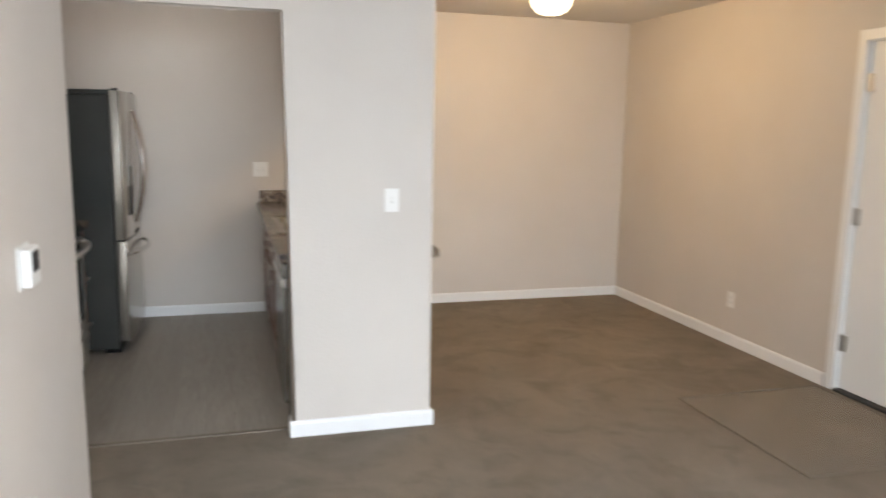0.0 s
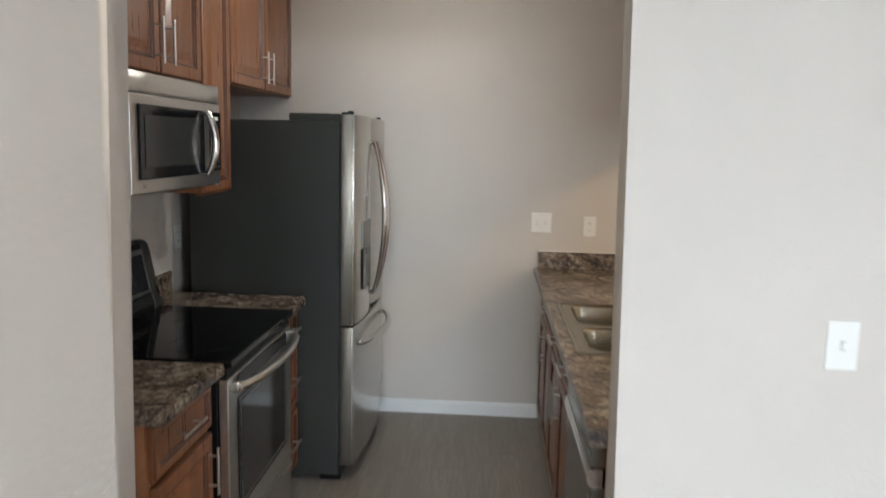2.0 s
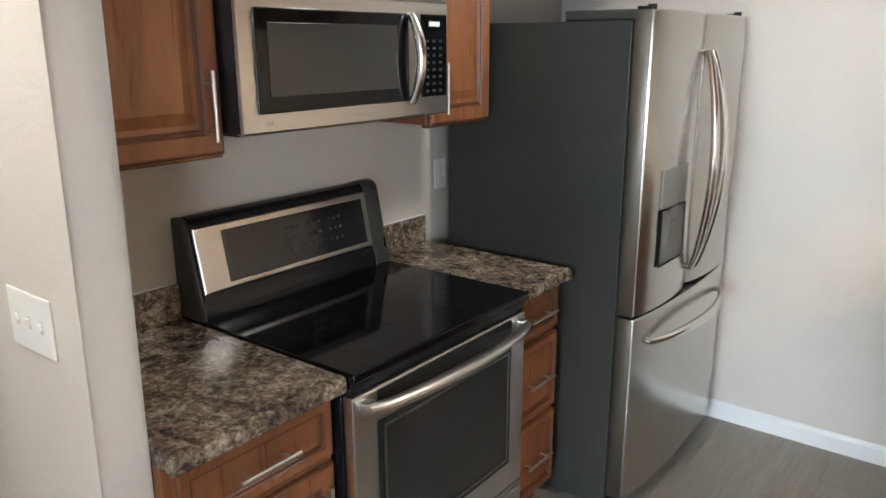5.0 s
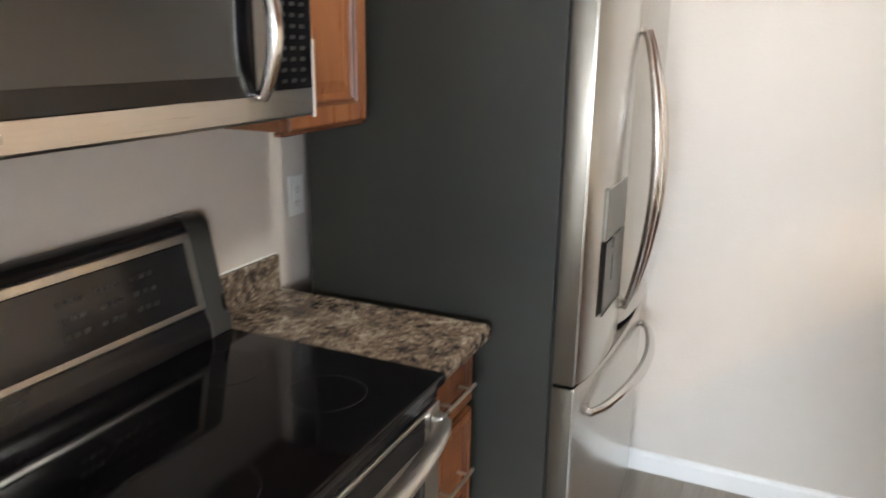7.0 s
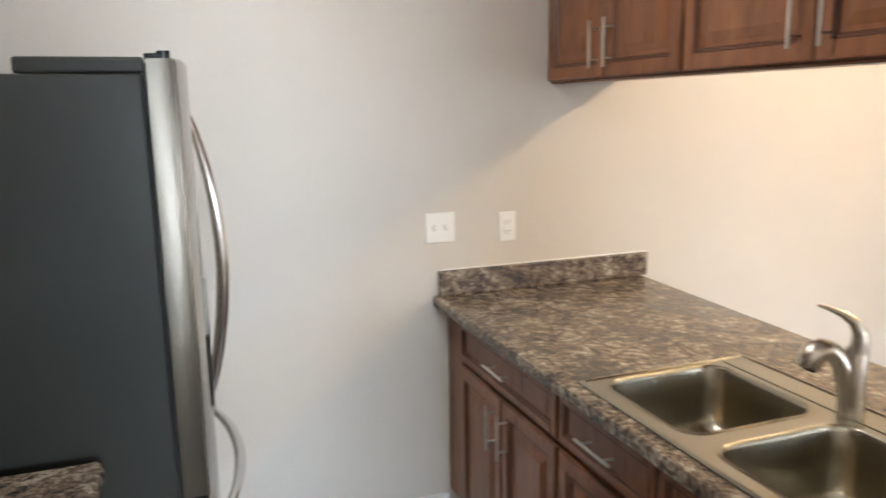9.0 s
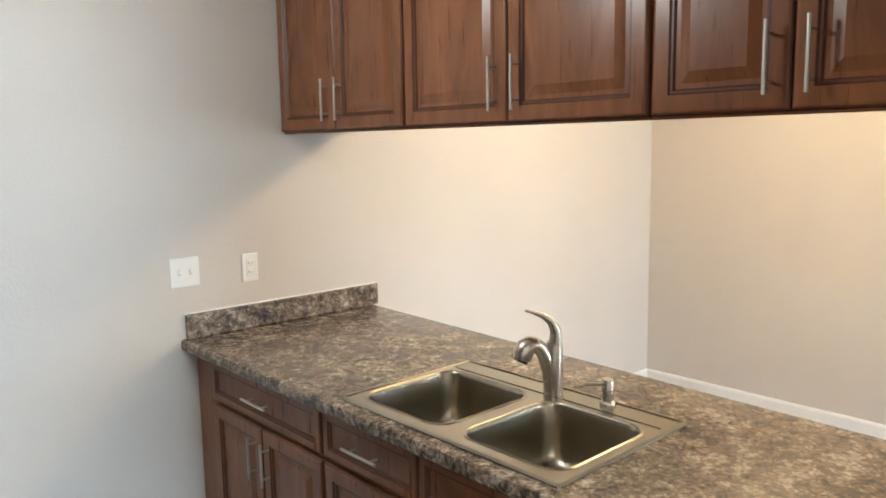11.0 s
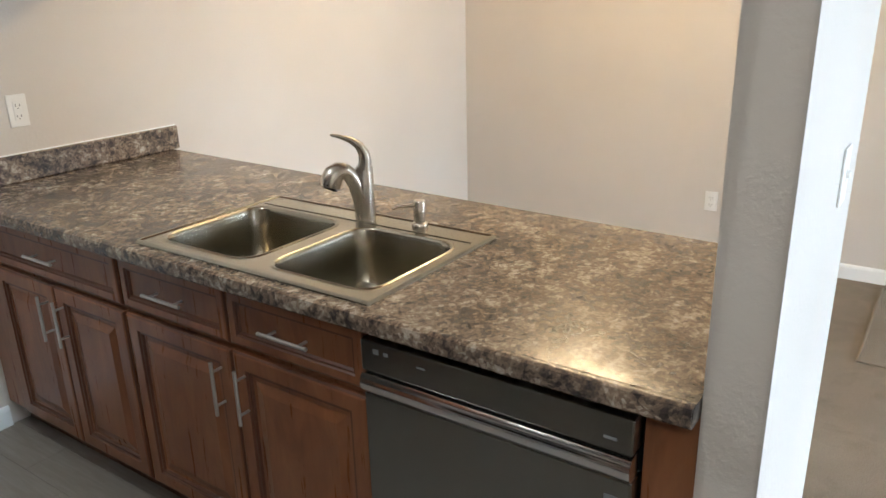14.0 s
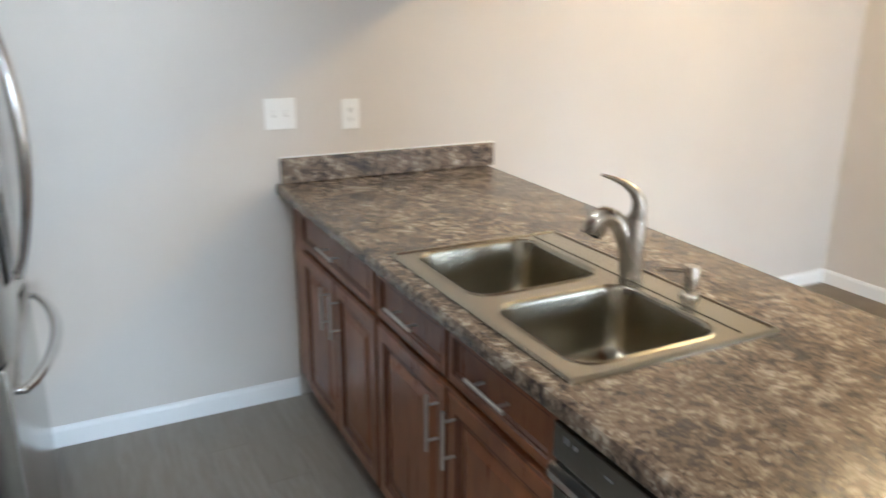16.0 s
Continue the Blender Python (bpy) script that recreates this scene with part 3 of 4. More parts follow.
def splash(ob, x0, x1, y0, y1, wall):
    """An upstand along a wall, with a line of white caulk on top."""
    part("backsplash", boxes((x0, x1, y0, y1, TOP + 0.0005, TOP + 0.100, 0.004)), STONE, ob)
    c = (x0, x1, y1 - 0.007, y1, TOP + 0.0975, TOP + 0.1035, 0.002) if wall == "y" else (x0, x0 + 0.007, y0, y1, TOP + 0.0975, TOP + 0.1035, 0.002)
    part("caulk", boxes(c), TRIM, ob, "white caulk line")


left_top = worktop("worktop", 0.001, 0.645, ENTRY_Y1 + 0.002, RG0 - 0.005, "brown stone-look laminate worktop beside the range", bev_faces=[0.645])
splash(left_top, 0.001, 0.021, ENTRY_Y1 + 0.003, RG0 - 0.006, "x")
right_top = worktop("worktop", 0.001, 0.645, RG1 + 0.005, FR_NEAR + 0.005, "narrow stone-look laminate worktop beside the refrigerator", bev_faces=[0.645])
splash(right_top, 0.001, 0.021, RG1 + 0.006, FR_NEAR + 0.004, "x")
SX0, SX1, SY0, SY1 = 1.799, 2.340, -1.852, -1.020
long_top = worktop("peninsula_worktop", 1.758, 2.695, ENTRY_Y1 + 0.002, -0.001, "long brown stone-look laminate peninsula worktop with a sink", hole=(SX0 + 0.02, SX1 - 0.02, SY0 + 0.02, SY1 - 0.02), bev_faces=[1.758, 2.695], taper=0.042)
splash(long_top, 1.772, 2.712, -0.021, -0.001, "y")


# ---- sink ----
def sink():
    ob = thing("kitchen_sink", ((SX0 + SX1) / 2, (SY0 + SY1) / 2, TOP), "satin steel double bowl drop-in sink", "sink")
    zt = TOP + 0.007
    bm = bmesh.new()
    bowls = [(1.850, 2.220, -1.411, -1.052), (1.850, 2.220, -1.808, -1.474)]
    # deck with its two openings, bridged out of strips
    xs, ys = [SX0 + 0.006, 1.850, 2.220, SX1 - 0.006], [SY0 + 0.006, -1.808, -1.474, -1.411, -1.052, SY1 - 0.006]
    grid = {(i, j): bm.verts.new((x, y, zt)) for i, x in enumerate(xs) for j, y in enumerate(ys)}
    for i in range(3):
        for j in range(5):
            if i == 1 and j in (1, 3):
                continue
            bm.faces.new((grid[i, j], grid[i + 1, j], grid[i + 1, j + 1], grid[i, j + 1]))
    add_loops(bm, [rounded(SX0 + 0.015, SX1 - 0.015, SY0 + 0.015, SY1 - 0.015, 0.001, zt + 0.0003, 1), rounded(SX0 + 0.011, SX1 - 0.011, SY0 + 0.011, SY1 - 0.011, 0.001, zt + 0.003, 1), rounded(SX0 + 0.006, SX1 - 0.006, SY0 + 0.006, SY1 - 0.006, 0.003, zt + 0.003, 1), rounded(SX0 + 0.001, SX1 - 0.001, SY0 + 0.001, SY1 - 0.001, 0.006, zt - 0.003, 1),
                   rounded(SX0, SX1, SY0, SY1, 0.006, TOP + 0.0005, 1)], False, False)
    for x0, x1, y0, y1 in bowls:
        # corner fillets between the square opening and the rounded bowl edge
        lo = rounded(x0, x1, y0, y1, 0.06, zt, 5)
        for cx, cy, k0 in ((x1, y1, 0), (x0, y1, 6), (x0, y0, 12), (x1, y0, 18)):
            c = bm.verts.new((cx, cy, zt))
            vs = [bm.verts.new(lo[k0 + q]) for q in range(6)]
            for a, b in zip(vs, vs[1:]):
                bm.faces.new((c, a, b))
    part("deck", bm, SINKM, ob)
    part("raised_ledge", boxes((2.248, 2.253, SY0 + 0.03, SY1 - 0.03, zt - 0.0005, zt + 0.002)), SINKM, ob)
    for x0, x1, y0, y1 in bowls:
        bm = bmesh.new()
        loops = []
        for d, z, r in ((-0.009, 0.0003, 0.066), (-0.006, 0.0022, 0.064), (-0.002, 0.0024, 0.061), (0.002, -0.0005, 0.058), (0.004, -0.005, 0.057), (0.006, -0.012, 0.056), (0.014, -0.10, 0.055), (0.020, -0.145, 0.055), (0.032, -0.168, 0.055), (0.055, -0.178, 0.05), (0.10, -0.182, 0.04)):
            loops.append(rounded(x0 + d, x1 - d, y0 + d, y1 - d, r, zt + z, 5))
        add_loops(bm, loops, False, True)
        bowl = part("bowl", bm, SINKM, ob, smooth=True)
        bm = bmesh.new()
        cx, cy, cz = (x0 + x1) / 2 + 0.05, (y0 + y1) / 2, zt - 0.182
        ring = [[(cx + r * math.cos(a * math.pi / 12), cy + r * math.sin(a * math.pi / 12), cz + z) for a in range(24)] for r, z in ((0.056, 0.0005), (0.052, 0.004), (0.042, 0.003), (0.038, -0.0), (0.012, 0.0), (0.01, 0.008), (0.004, 0.009))]
        add_loops(bm, ring, False, True)
        part("drain", bm, CHROME, bowl, "polished steel basket drain", smooth=True)


sink()


def faucet():
    bx, by, z = 2.272, -1.447, TOP + 0.007
    ob = thing("kitchen_faucet", (bx, by, z), "brushed nickel pull-out faucet with a curved lever", "faucet")
    bm = bmesh.new()
    add_loops(bm, [[(bx + r * math.cos(a * math.pi / 10), by + r * math.sin(a * math.pi / 10), z + h) for a in range(20)] for r, h in ((0.030, 0.0), (0.030, 0.006), (0.026, 0.009))])
    part("base_ring", bm, NICKEL, ob, smooth=True)
    bm = bmesh.new()
    add_tube(bm, [(bx, by, z + 0.008), (bx, by, z + 0.05), (bx + 0.001, by, z + 0.10), (bx + 0.004, by, z + 0.135), (bx + 0.007, by, z + 0.158)], [0.0300, 0.0290, 0.0280, 0.0262, 0.0230], 18)
    part("body", bm, NICKEL, ob, smooth=True)
    sx, sy = -0.86, 0.51  # the spout's way over the bowls
    bm = bmesh.new()
    prof = [(0.006, 0.02, 0.0225), (0.012, 0.070, 0.0235), (0.024, 0.112, 0.0230), (0.040, 0.140, 0.0225), (0.057, 0.152, 0.0235)]
    add_tube(bm, [(bx + sx * u, by + sy * u, z + h) for u, h, r in prof], [r for *_, r in prof], 16)
    part("spout", bm, NICKEL, ob, smooth=True)
    bm = bmesh.new()
    prof = [(0.055, 0.1515, 0.0235), (0.070, 0.153, 0.0270), (0.085, 0.145, 0.0300), (0.095, 0.129, 0.0310), (0.100, 0.112, 0.0295)]
    add_tube(bm, [(bx + sx * u, by + sy * u, z + h) for u, h, r in prof], [r for *_, r in prof], 16)
    add_tube(bm, [(bx + sx * 0.1004, by + sy * 0.1004, z + 0.1115), (bx + sx * 0.1030, by + sy * 0.1030, z + 0.106)], [0.024, 0.023], 16, mi=1)
    part("spray_head", bm, [NICKEL, BLACKP], ob, smooth=True)
    bm = bmesh.new()
    prof = [(-0.004, 0.150, 0.0235), (-0.008, 0.172, 0.0225), (-0.006, 0.196, 0.0200), (0.008, 0.220, 0.0160), (0.032, 0.238, 0.0120), (0.062, 0.250, 0.0075), (0.088, 0.257, 0.0042)]
    add_tube(bm, [(bx + sx * u, by + sy * u, z + h) for u, h, r in prof], [r for *_, r in prof], 14, 0.8)
    part("lever", bm, NICKEL, ob, "curved brushed nickel lever", smooth=True)


faucet()


def soap_pump():
    bx, by, z = 2.302, -1.620, TOP + 0.007
    ob = thing("soap_dispenser", (bx, by, z), "brushed nickel soap dispenser pump on the sink", "soap dispenser")
    bm = bmesh.new()
    add_loops(bm, [[(bx + r * math.cos(a * math.pi / 10), by + r * math.sin(a * math.pi / 10), z + h) for a in range(20)] for r, h in ((0.023, 0.0), (0.023, 0.007), (0.020, 0.012), (0.0155, 0.014), (0.0155, 0.026), (0.0175, 0.027), (0.0175, 0.072), (0.015, 0.076))])
    part("pump_head", bm, NICKEL, ob, smooth=True)
    bm = bmesh.new()
    add_tube(bm, [(bx - 0.01, by + 0.008, z + 0.062), (bx - 0.05, by + 0.035, z + 0.064), (bx - 0.066, by + 0.045, z + 0.060)], [0.005, 0.0045, 0.0035], 10)
    part("nozzle", bm, NICKEL, ob, smooth=True)


soap_pump()


# ---- appliances ----
def bowed(bm, y0, y1, z0, z1, x_back, x_face, bow, r=0.012, n=10, mi=0, side=0):
    """A door slab whose face bows outwards across its width, with rounded sides."""
    loops = []
    prof = [(x_back, y0), (x_face - r, y0)]
    for i in range(n + 1):
        u = i / n
        edge = r * (1 - min(1, min(u, 1 - u) / 0.05) ** 0.5) if 0 < u < 1 else r * 0.55
        prof.append((x_face + bow * (1 - (2 * u - 1) ** 2) - edge, y0 + 0.002 + (y1 - y0 - 0.004) * u))
    prof += [(x_face - r, y1), (x_back, y1)]
    for z, d in ((z0, 0.006), (z0 + 0.006, 0.0), (z1 - 0.006, 0.0), (z1, 0.006)):
        loops.append([(x - (d if x > x_back + 0.01 else 0), y, z) for x, y in prof])
    add_loops(bm, loops, mi=mi)
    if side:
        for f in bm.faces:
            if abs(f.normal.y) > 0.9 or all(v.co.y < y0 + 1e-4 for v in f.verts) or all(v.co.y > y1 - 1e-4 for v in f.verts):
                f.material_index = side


def refrigerator():
    y0, y1 = -0.992, -0.082
    ob = thing("refrigerator", (0.45, -0.54, 0), "stainless french-door refrigerator with dark grey sides", "refrigerator")
    part("body", boxes((0.09, 0.795, y0 + 0.004, y1 - 0.004, 0.03, 1.715, 0.006)), FRIDGE_SIDE, ob, "dark grey textured steel body")
    part("toe_grille", boxes((0.70, 0.80, y0 + 0.02, y1 - 0.02, 0.0, 0.07, 0.004)), BLACKP, ob, "black toe grille")
    part("hinge_cover", boxes((0.56, 0.80, y0 + 0.006, y0 + 0.11, 1.7155, 1.748, 0.006)), FRIDGE_SIDE, ob)
    part("hinge_cover", boxes((0.56, 0.80, y1 - 0.11, y1 - 0.006, 1.7155, 1.748, 0.006)), FRIDGE_SIDE, ob)
    for ya, yb in ((y0 + 0.015, y0 + 0.065), (y1 - 0.065, y1 - 0.015)):
        bm = boxes((0.80, 0.835, ya, yb, 1.7455, 1.756, 0.003))
        add_cyl(bm, (0.838, (ya + yb) / 2, 1.7455), (0.838, (ya + yb) / 2, 1.762), 0.014, n=14)
        part("hinge", bm, BLACKP, ob, "dark door hinge cap", smooth=True)
    xb, xf, mid = 0.803, 0.868, -0.537
    doors = []
    for a, b in ((y0, mid - 0.002), (mid + 0.002, y1)):
        bm = bmesh.new()
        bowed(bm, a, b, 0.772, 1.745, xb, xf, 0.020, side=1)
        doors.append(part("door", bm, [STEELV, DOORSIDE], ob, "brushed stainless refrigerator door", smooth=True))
    part("gasket", boxes((0.796, 0.8025, y0 + 0.012, y1 - 0.012, 0.12, 1.735)), RUBBER, ob)
    bm = bmesh.new()
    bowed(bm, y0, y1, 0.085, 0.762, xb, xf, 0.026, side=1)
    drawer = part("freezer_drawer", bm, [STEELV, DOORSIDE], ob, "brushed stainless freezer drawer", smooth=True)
    # bowed door pulls that meet at their ends beside the gap
    for d, yy, off in ((doors[0], mid - 0.040, -0.028), (doors[1], mid + 0.040, 0.028)):
        bm = bmesh.new()
        pts, rad = [], []
        for i in range(21):
            u = i / 20
            arch = math.sin(math.pi * u)
            pts.append((0.872 + 0.014 + 0.062 * arch ** 0.8, yy + off * (arch - 0.55), 0.845 + 0.78 * u))
            rad.append(0.0105 + 0.0045 * arch)
        add_tube(bm, pts, rad, 12)
        for z in (0.850, 1.620):
            add_cyl(bm, (0.865, yy - off * 0.5, z), (0.888, yy - off * 0.5, z), 0.009, n=10)
        part("handle", bm, CHROME, d, "polished steel bowed handle", smooth=True)
    bm = bmesh.new()
    pts, rad = [], []
    for i in range(21):
        u = i / 20
        arch = math.sin(math.pi * u)
        pts.append((0.885 + 0.072 * arch ** 0.7, -0.90 + 0.72 * u, 0.665 + 0.004 * arch))
        rad.append(0.011 + 0.006 * arch)
    add_tube(bm, pts, rad, 12)
    for y in (-0.895, -0.185):
        add_cyl(bm, (0.862, y, 0.665), (0.89, y, 0.665), 0.012, n=10)
    part("handle", bm, CHROME, drawer, "polished steel bowed handle", smooth=True)
    # ice and water dispenser in the near door
    bm = boxes((0.8775, 0.8895, -0.885, -0.668, 1.12, 1.252, 0.003))
    disp = part("dispenser_panel", bm, DARKSTEEL, doors[0], "grey dispenser control panel")
    bm = bmesh.new()
    rows = add_loops(bm, [[(0.8895, y, z) for y, z in ((-0.885, 0.922), (-0.668, 0.922), (-0.668, 1.118), (-0.885, 1.118))],
                          [(0.8895, y, z) for y, z in ((-0.877, 0.930), (-0.676, 0.930), (-0.676, 1.112), (-0.877, 1.112))],
                          [(0.881, y, z) for y, z in ((-0.86, 0.950), (-0.69, 0.950), (-0.69, 1.108), (-0.86, 1.108))]], True, True)
    add_box(bm, 0.8815, 0.8925, -0.807, -0.747, 1.00, 1.07, 0.003)
    add_box(bm, 0.8815, 0.8945, -0.812, -0.742, 1.088, 1.1175, 0.003)
    part("dispenser_bay", bm, DISPENSER, doors[0], "dark recessed dispenser bay with paddle")


refrigerator()


def kitchen_range():
    y0, y1 = RG0, RG1
    ym = (y0 + y1) / 2
    ob = thing("kitchen_range", (0.35, ym, 0), "stainless electric range with a black glass cooktop", "range")
    part("body", boxes((0.03, 0.625, y0, y1, 0.02, 0.895, 0.003)), BLACKP, ob, "black enamelled range body")
    part("cooktop", boxes((0.006, 0.672, y0 - 0.002, y1 + 0.002, 0.8955, 0.921, 0.006, 3)), GLASS_BLACK, ob, "glossy black glass cooktop")
    for cx, cy, r in ((0.24, ym - 0.19, 0.075), (0.24, ym + 0.19, 0.09), (0.50, ym - 0.19, 0.11), (0.50, ym + 0.19, 0.08)):
        bm = bmesh.new()
        add_loops(bm, [[(cx + q * math.cos(a * math.pi / 24), cy + q * math.sin(a * math.pi / 24), 0.9214) for a in range(48)] for q in (r, r - 0.003)], False, False)
        part("burner_ring", bm, BURNER, ob)
    # slanted backguard
    bm = bmesh.new()
    side = [(0.008, 0.9215), (0.110, 0.9215), (0.108, 0.955), (0.096, 0.978), (0.056, 1.180), (0.046, 1.192), (0.030, 1.198), (0.008, 1.196)]
    add_loops(bm, [[(x, y, z) for x, z in side] for y in (y0 + 0.012, y1 - 0.008)])
    bmesh.ops.bevel(bm, geom=[e for e in bm.edges if abs(e.verts[0].co.y - e.verts[1].co.y) < 1e-5 and e.verts[0].co.z > 1.1], offset=0.010, segments=3, affect="EDGES")
    guard = part("backguard", bm, BLACKP, ob, "black slanted backguard", smooth=True)
    up = Vector((0.056 - 0.096, 0, 1.180 - 0.978))
    nrm = Vector((up.z, 0, -up.x)).normalized()
    base = Vector((0.096, 0, 0.978))

    def plate(ya, yb, a, b, lift, thick, bev=0.004):
        bm = bmesh.new()
        loops = []
        for d, inset in ((lift, 0), (lift + thick * 0.6, 0), (lift + thick, bev)):
            loops.append([base + up * (a if q < 2 else b) + nrm * d + Vector((0, yy, 0)) + up.normalized() * (inset if q < 2 else -inset)
                          for q, yy in enumerate((ya + inset, yb - inset, yb - inset, ya + inset))])
        add_loops(bm, loops)
        return bm

    part("control_panel", plate(y0 + 0.020, y1 - 0.075, 0.06, 0.95, 0.0005, 0.008), STEEL, guard, "brushed stainless control panel")
    part("control_display", plate(y0 + 0.105, y1 - 0.100, 0.14, 0.85, 0.009, 0.003, 0.002), SCREEN, guard, "dark glass control display with pale print")
    bm = bmesh.new()
    for i in range(13):
        yy = y0 + 0.30 + 0.022 * i
        for a in (0.32, 0.48, 0.64):
            if (i * 7 + int(a * 50)) % 4 == 0:
                continue
            b2 = plate(yy, yy + 0.012, a, a + 0.045, 0.0122, 0.0006, 0.0002)
            me = bpy.data.meshes.new("tmp")
            b2.to_mesh(me)
            bm.from_mesh(me)
            b2.free()
            bpy.data.meshes.remove(me)
    tagged(part("display_print", bm, DIMPRINT, guard, "rows of small pale marks"), kind="stuff")
    # dark grey end caps that close the guard's slope
    for ya, yb in ((y0 + 0.0, y0 + 0.0195), (y1 - 0.0745, y1 + 0.004)):
        bm = bmesh.new()
        cap = [(0.007, 0.9225), (0.112, 0.9225), (0.110, 0.956), (0.099, 0.979), (0.059, 1.181), (0.048, 1.194), (0.031, 1.200), (0.007, 1.198)]
        add_loops(bm, [[(x - d, y, z - d * 0.6) for x, z in cap] for y, d in ((ya, 0.006), (ya + 0.005, 0.0), (yb - 0.012, 0.0), (yb - 0.004, 0.004), (yb, 0.014))])
        part("end_cap", bm, CAPGREY, guard, "dark grey moulded end cap", smooth=True)
    # oven door
    xf = 0.662
    part("vent_trim", boxes((0.626, 0.655, y0 + 0.004, y1 - 0.004, 0.862, 0.893, 0.003)), BLACKP, ob, "black vent trim under the cooktop")
    door = part("oven_door", boxes((0.627, xf, y0 + 0.004, y1 - 0.004, 0.285, 0.858, 0.005)), STEEL, ob, "brushed stainless oven door")
    part("upper_glass", boxes((xf + 0.0005, xf + 0.004, y0 + 0.085, y1 - 0.085, 0.795, 0.852, 0.0015)), BLACKP, door, "black band above the oven window")
    part("oven_window", boxes((xf + 0.0005, xf + 0.004, y0 + 0.085, y1 - 0.085, 0.375, 0.77, 0.0015)), SCREEN, door, "dark glass oven window")
    part("window_trim", boxes((xf + 0.001, xf + 0.007, y0 + 0.10, y0 + 0.108, 0.39, 0.755), (xf + 0.001, xf + 0.007, y1 - 0.108, y1 - 0.10, 0.39, 0.755),
                              (xf + 0.001, xf + 0.007, y0 + 0.108, y1 - 0.108, 0.39, 0.397), (xf + 0.001, xf + 0.007, y0 + 0.108, y1 - 0.108, 0.748, 0.755)), DARKSTEEL, door)
    bm = bmesh.new()
    pts, rad = [], []
    for i in range(17):
        u = i / 16
        arch = math.sin(math.pi * u)
        pts.append((xf + 0.020 + 0.045 * arch ** 0.6, y0 + 0.035 + (y1 - y0 - 0.07) * u, 0.826))
        rad.append(0.019 + 0.003 * arch)
    add_tube(bm, pts, rad, 14, 0.7)
    for y in (y0 + 0.04, y1 - 0.04):
        add_box(bm, xf - 0.001, xf + 0.028, y - 0.016, y + 0.016, 0.808, 0.844, 0.006)
    part("handle", bm, STEEL, door, "bowed stainless oven handle", smooth=True)
    drawer = part("storage_drawer", boxes((0.627, xf, y0 + 0.004, y1 - 0.004, 0.075, 0.278, 0.005)), STEEL, ob, "brushed stainless storage drawer")
    part("drawer_lip", boxes((xf + 0.0005, xf + 0.012, y0 + 0.02, y1 - 0.02, 0.245, 0.268, 0.004)), STEEL, drawer)
    for y in (y0 + 0.05, y1 - 0.05):
        part("foot", boxes((0.55, 0.59, y - 0.02, y + 0.02, 0.0, 0.0195)), BLACKP, ob)


kitchen_range()


def microwave():
    y0, y1, z0, z1, xf = MW0 - 0.004, MW1 - 0.002, 1.443, 1.830, 0.385
    ob = thing("microwave_oven", (0.2, (y0 + y1) / 2, z0), "stainless over-the-range microwave with a dark window", "microwave")
    part("body", boxes((0.004, 0.370, y0, y1, z0 + 0.004, z1, 0.003)), BLACKP, ob, "black microwave body")
    part("bottom_plate", boxes((0.03, 0.335, y0 + 0.02, y1 - 0.02, z0 - 0.006, z0 + 0.0035, 0.002)), DARKSTEEL, ob, "dark underside with vent filters")
    bm = bmesh.new()
    bowed(bm, y0, y1, z1 - 0.067, z1 - 0.001, 0.3705, xf - 0.004, 0.008, 0.006)
    part("vent_panel", bm, STEEL, ob, "brushed stainless vent panel", smooth=True)
    yd = y1 - 0.188
    bm = bmesh.new()
    bowed(bm, y0, y1, z0, z1 - 0.070, 0.3705, xf, 0.008, 0.006)
    door = part("door", bm, STEEL, ob, "brushed stainless microwave door", smooth=True)
    xg = xf + 0.0085
    part("window_surround", boxes((xf - 0.002, xg, y0 + 0.042, yd - 0.002, z0 + 0.047, z1 - 0.102, 0.003)), GLASS_BLACK, door, "black glass window surround")
    part("window", boxes((xg + 0.0005, xg + 0.0022, y0 + 0.075, yd - 0.055, z0 + 0.085, z1 - 0.135, 0.0008)), MESHGLASS, door, "dark grey mesh window")
    panel = part("control_panel", boxes((xf - 0.002, xg, yd + 0.052, y1 - 0.018, z0 + 0.055, z1 - 0.102, 0.003)), GLASS_BLACK, door, "black control panel")
    part("clock", boxes((xg + 0.0005, xg + 0.0015, yd + 0.085, y1 - 0.055, z1 - 0.135, z1 - 0.122)), LED, panel, "small green clock display")
    for r in range(8):
        for q in range(3):
            yy = yd + 0.070 + 0.030 * q
            part("button", boxes((xg + 0.0005, xg + 0.0013, yy, yy + 0.014, z0 + 0.068 + 0.020 * r, z0 + 0.075 + 0.020 * r)), DIMPRINT, panel)
    bm = bmesh.new()
    pts, rad = [], []
    for i in range(17):
        u = i / 16
        arch = math.sin(math.pi * u)
        pts.append((xg + 0.010 + 0.030 * arch ** 0.8, yd - 0.004 + 0.006 * arch, z0 + 0.045 + (z1 - z0 - 0.15) * u))
        rad.append(0.011 + 0.005 * arch)
    add_tube(bm, pts, rad, 14)
    for z in (z0 + 0.050, z1 - 0.110):
        add_cyl(bm, (xf, yd - 0.004, z), (xg + 0.012, yd - 0.004, z), 0.010, n=12)
    part("handle", bm, CHROME, door, "polished bowed microwave handle", smooth=True)
    part("logo_plate", boxes((xf + 0.003, xf + 0.0075, y0 + 0.065, y0 + 0.079, z0 + 0.020, z0 + 0.032, 0.001)), STEELV, door, "small pale square badge")


microwave()


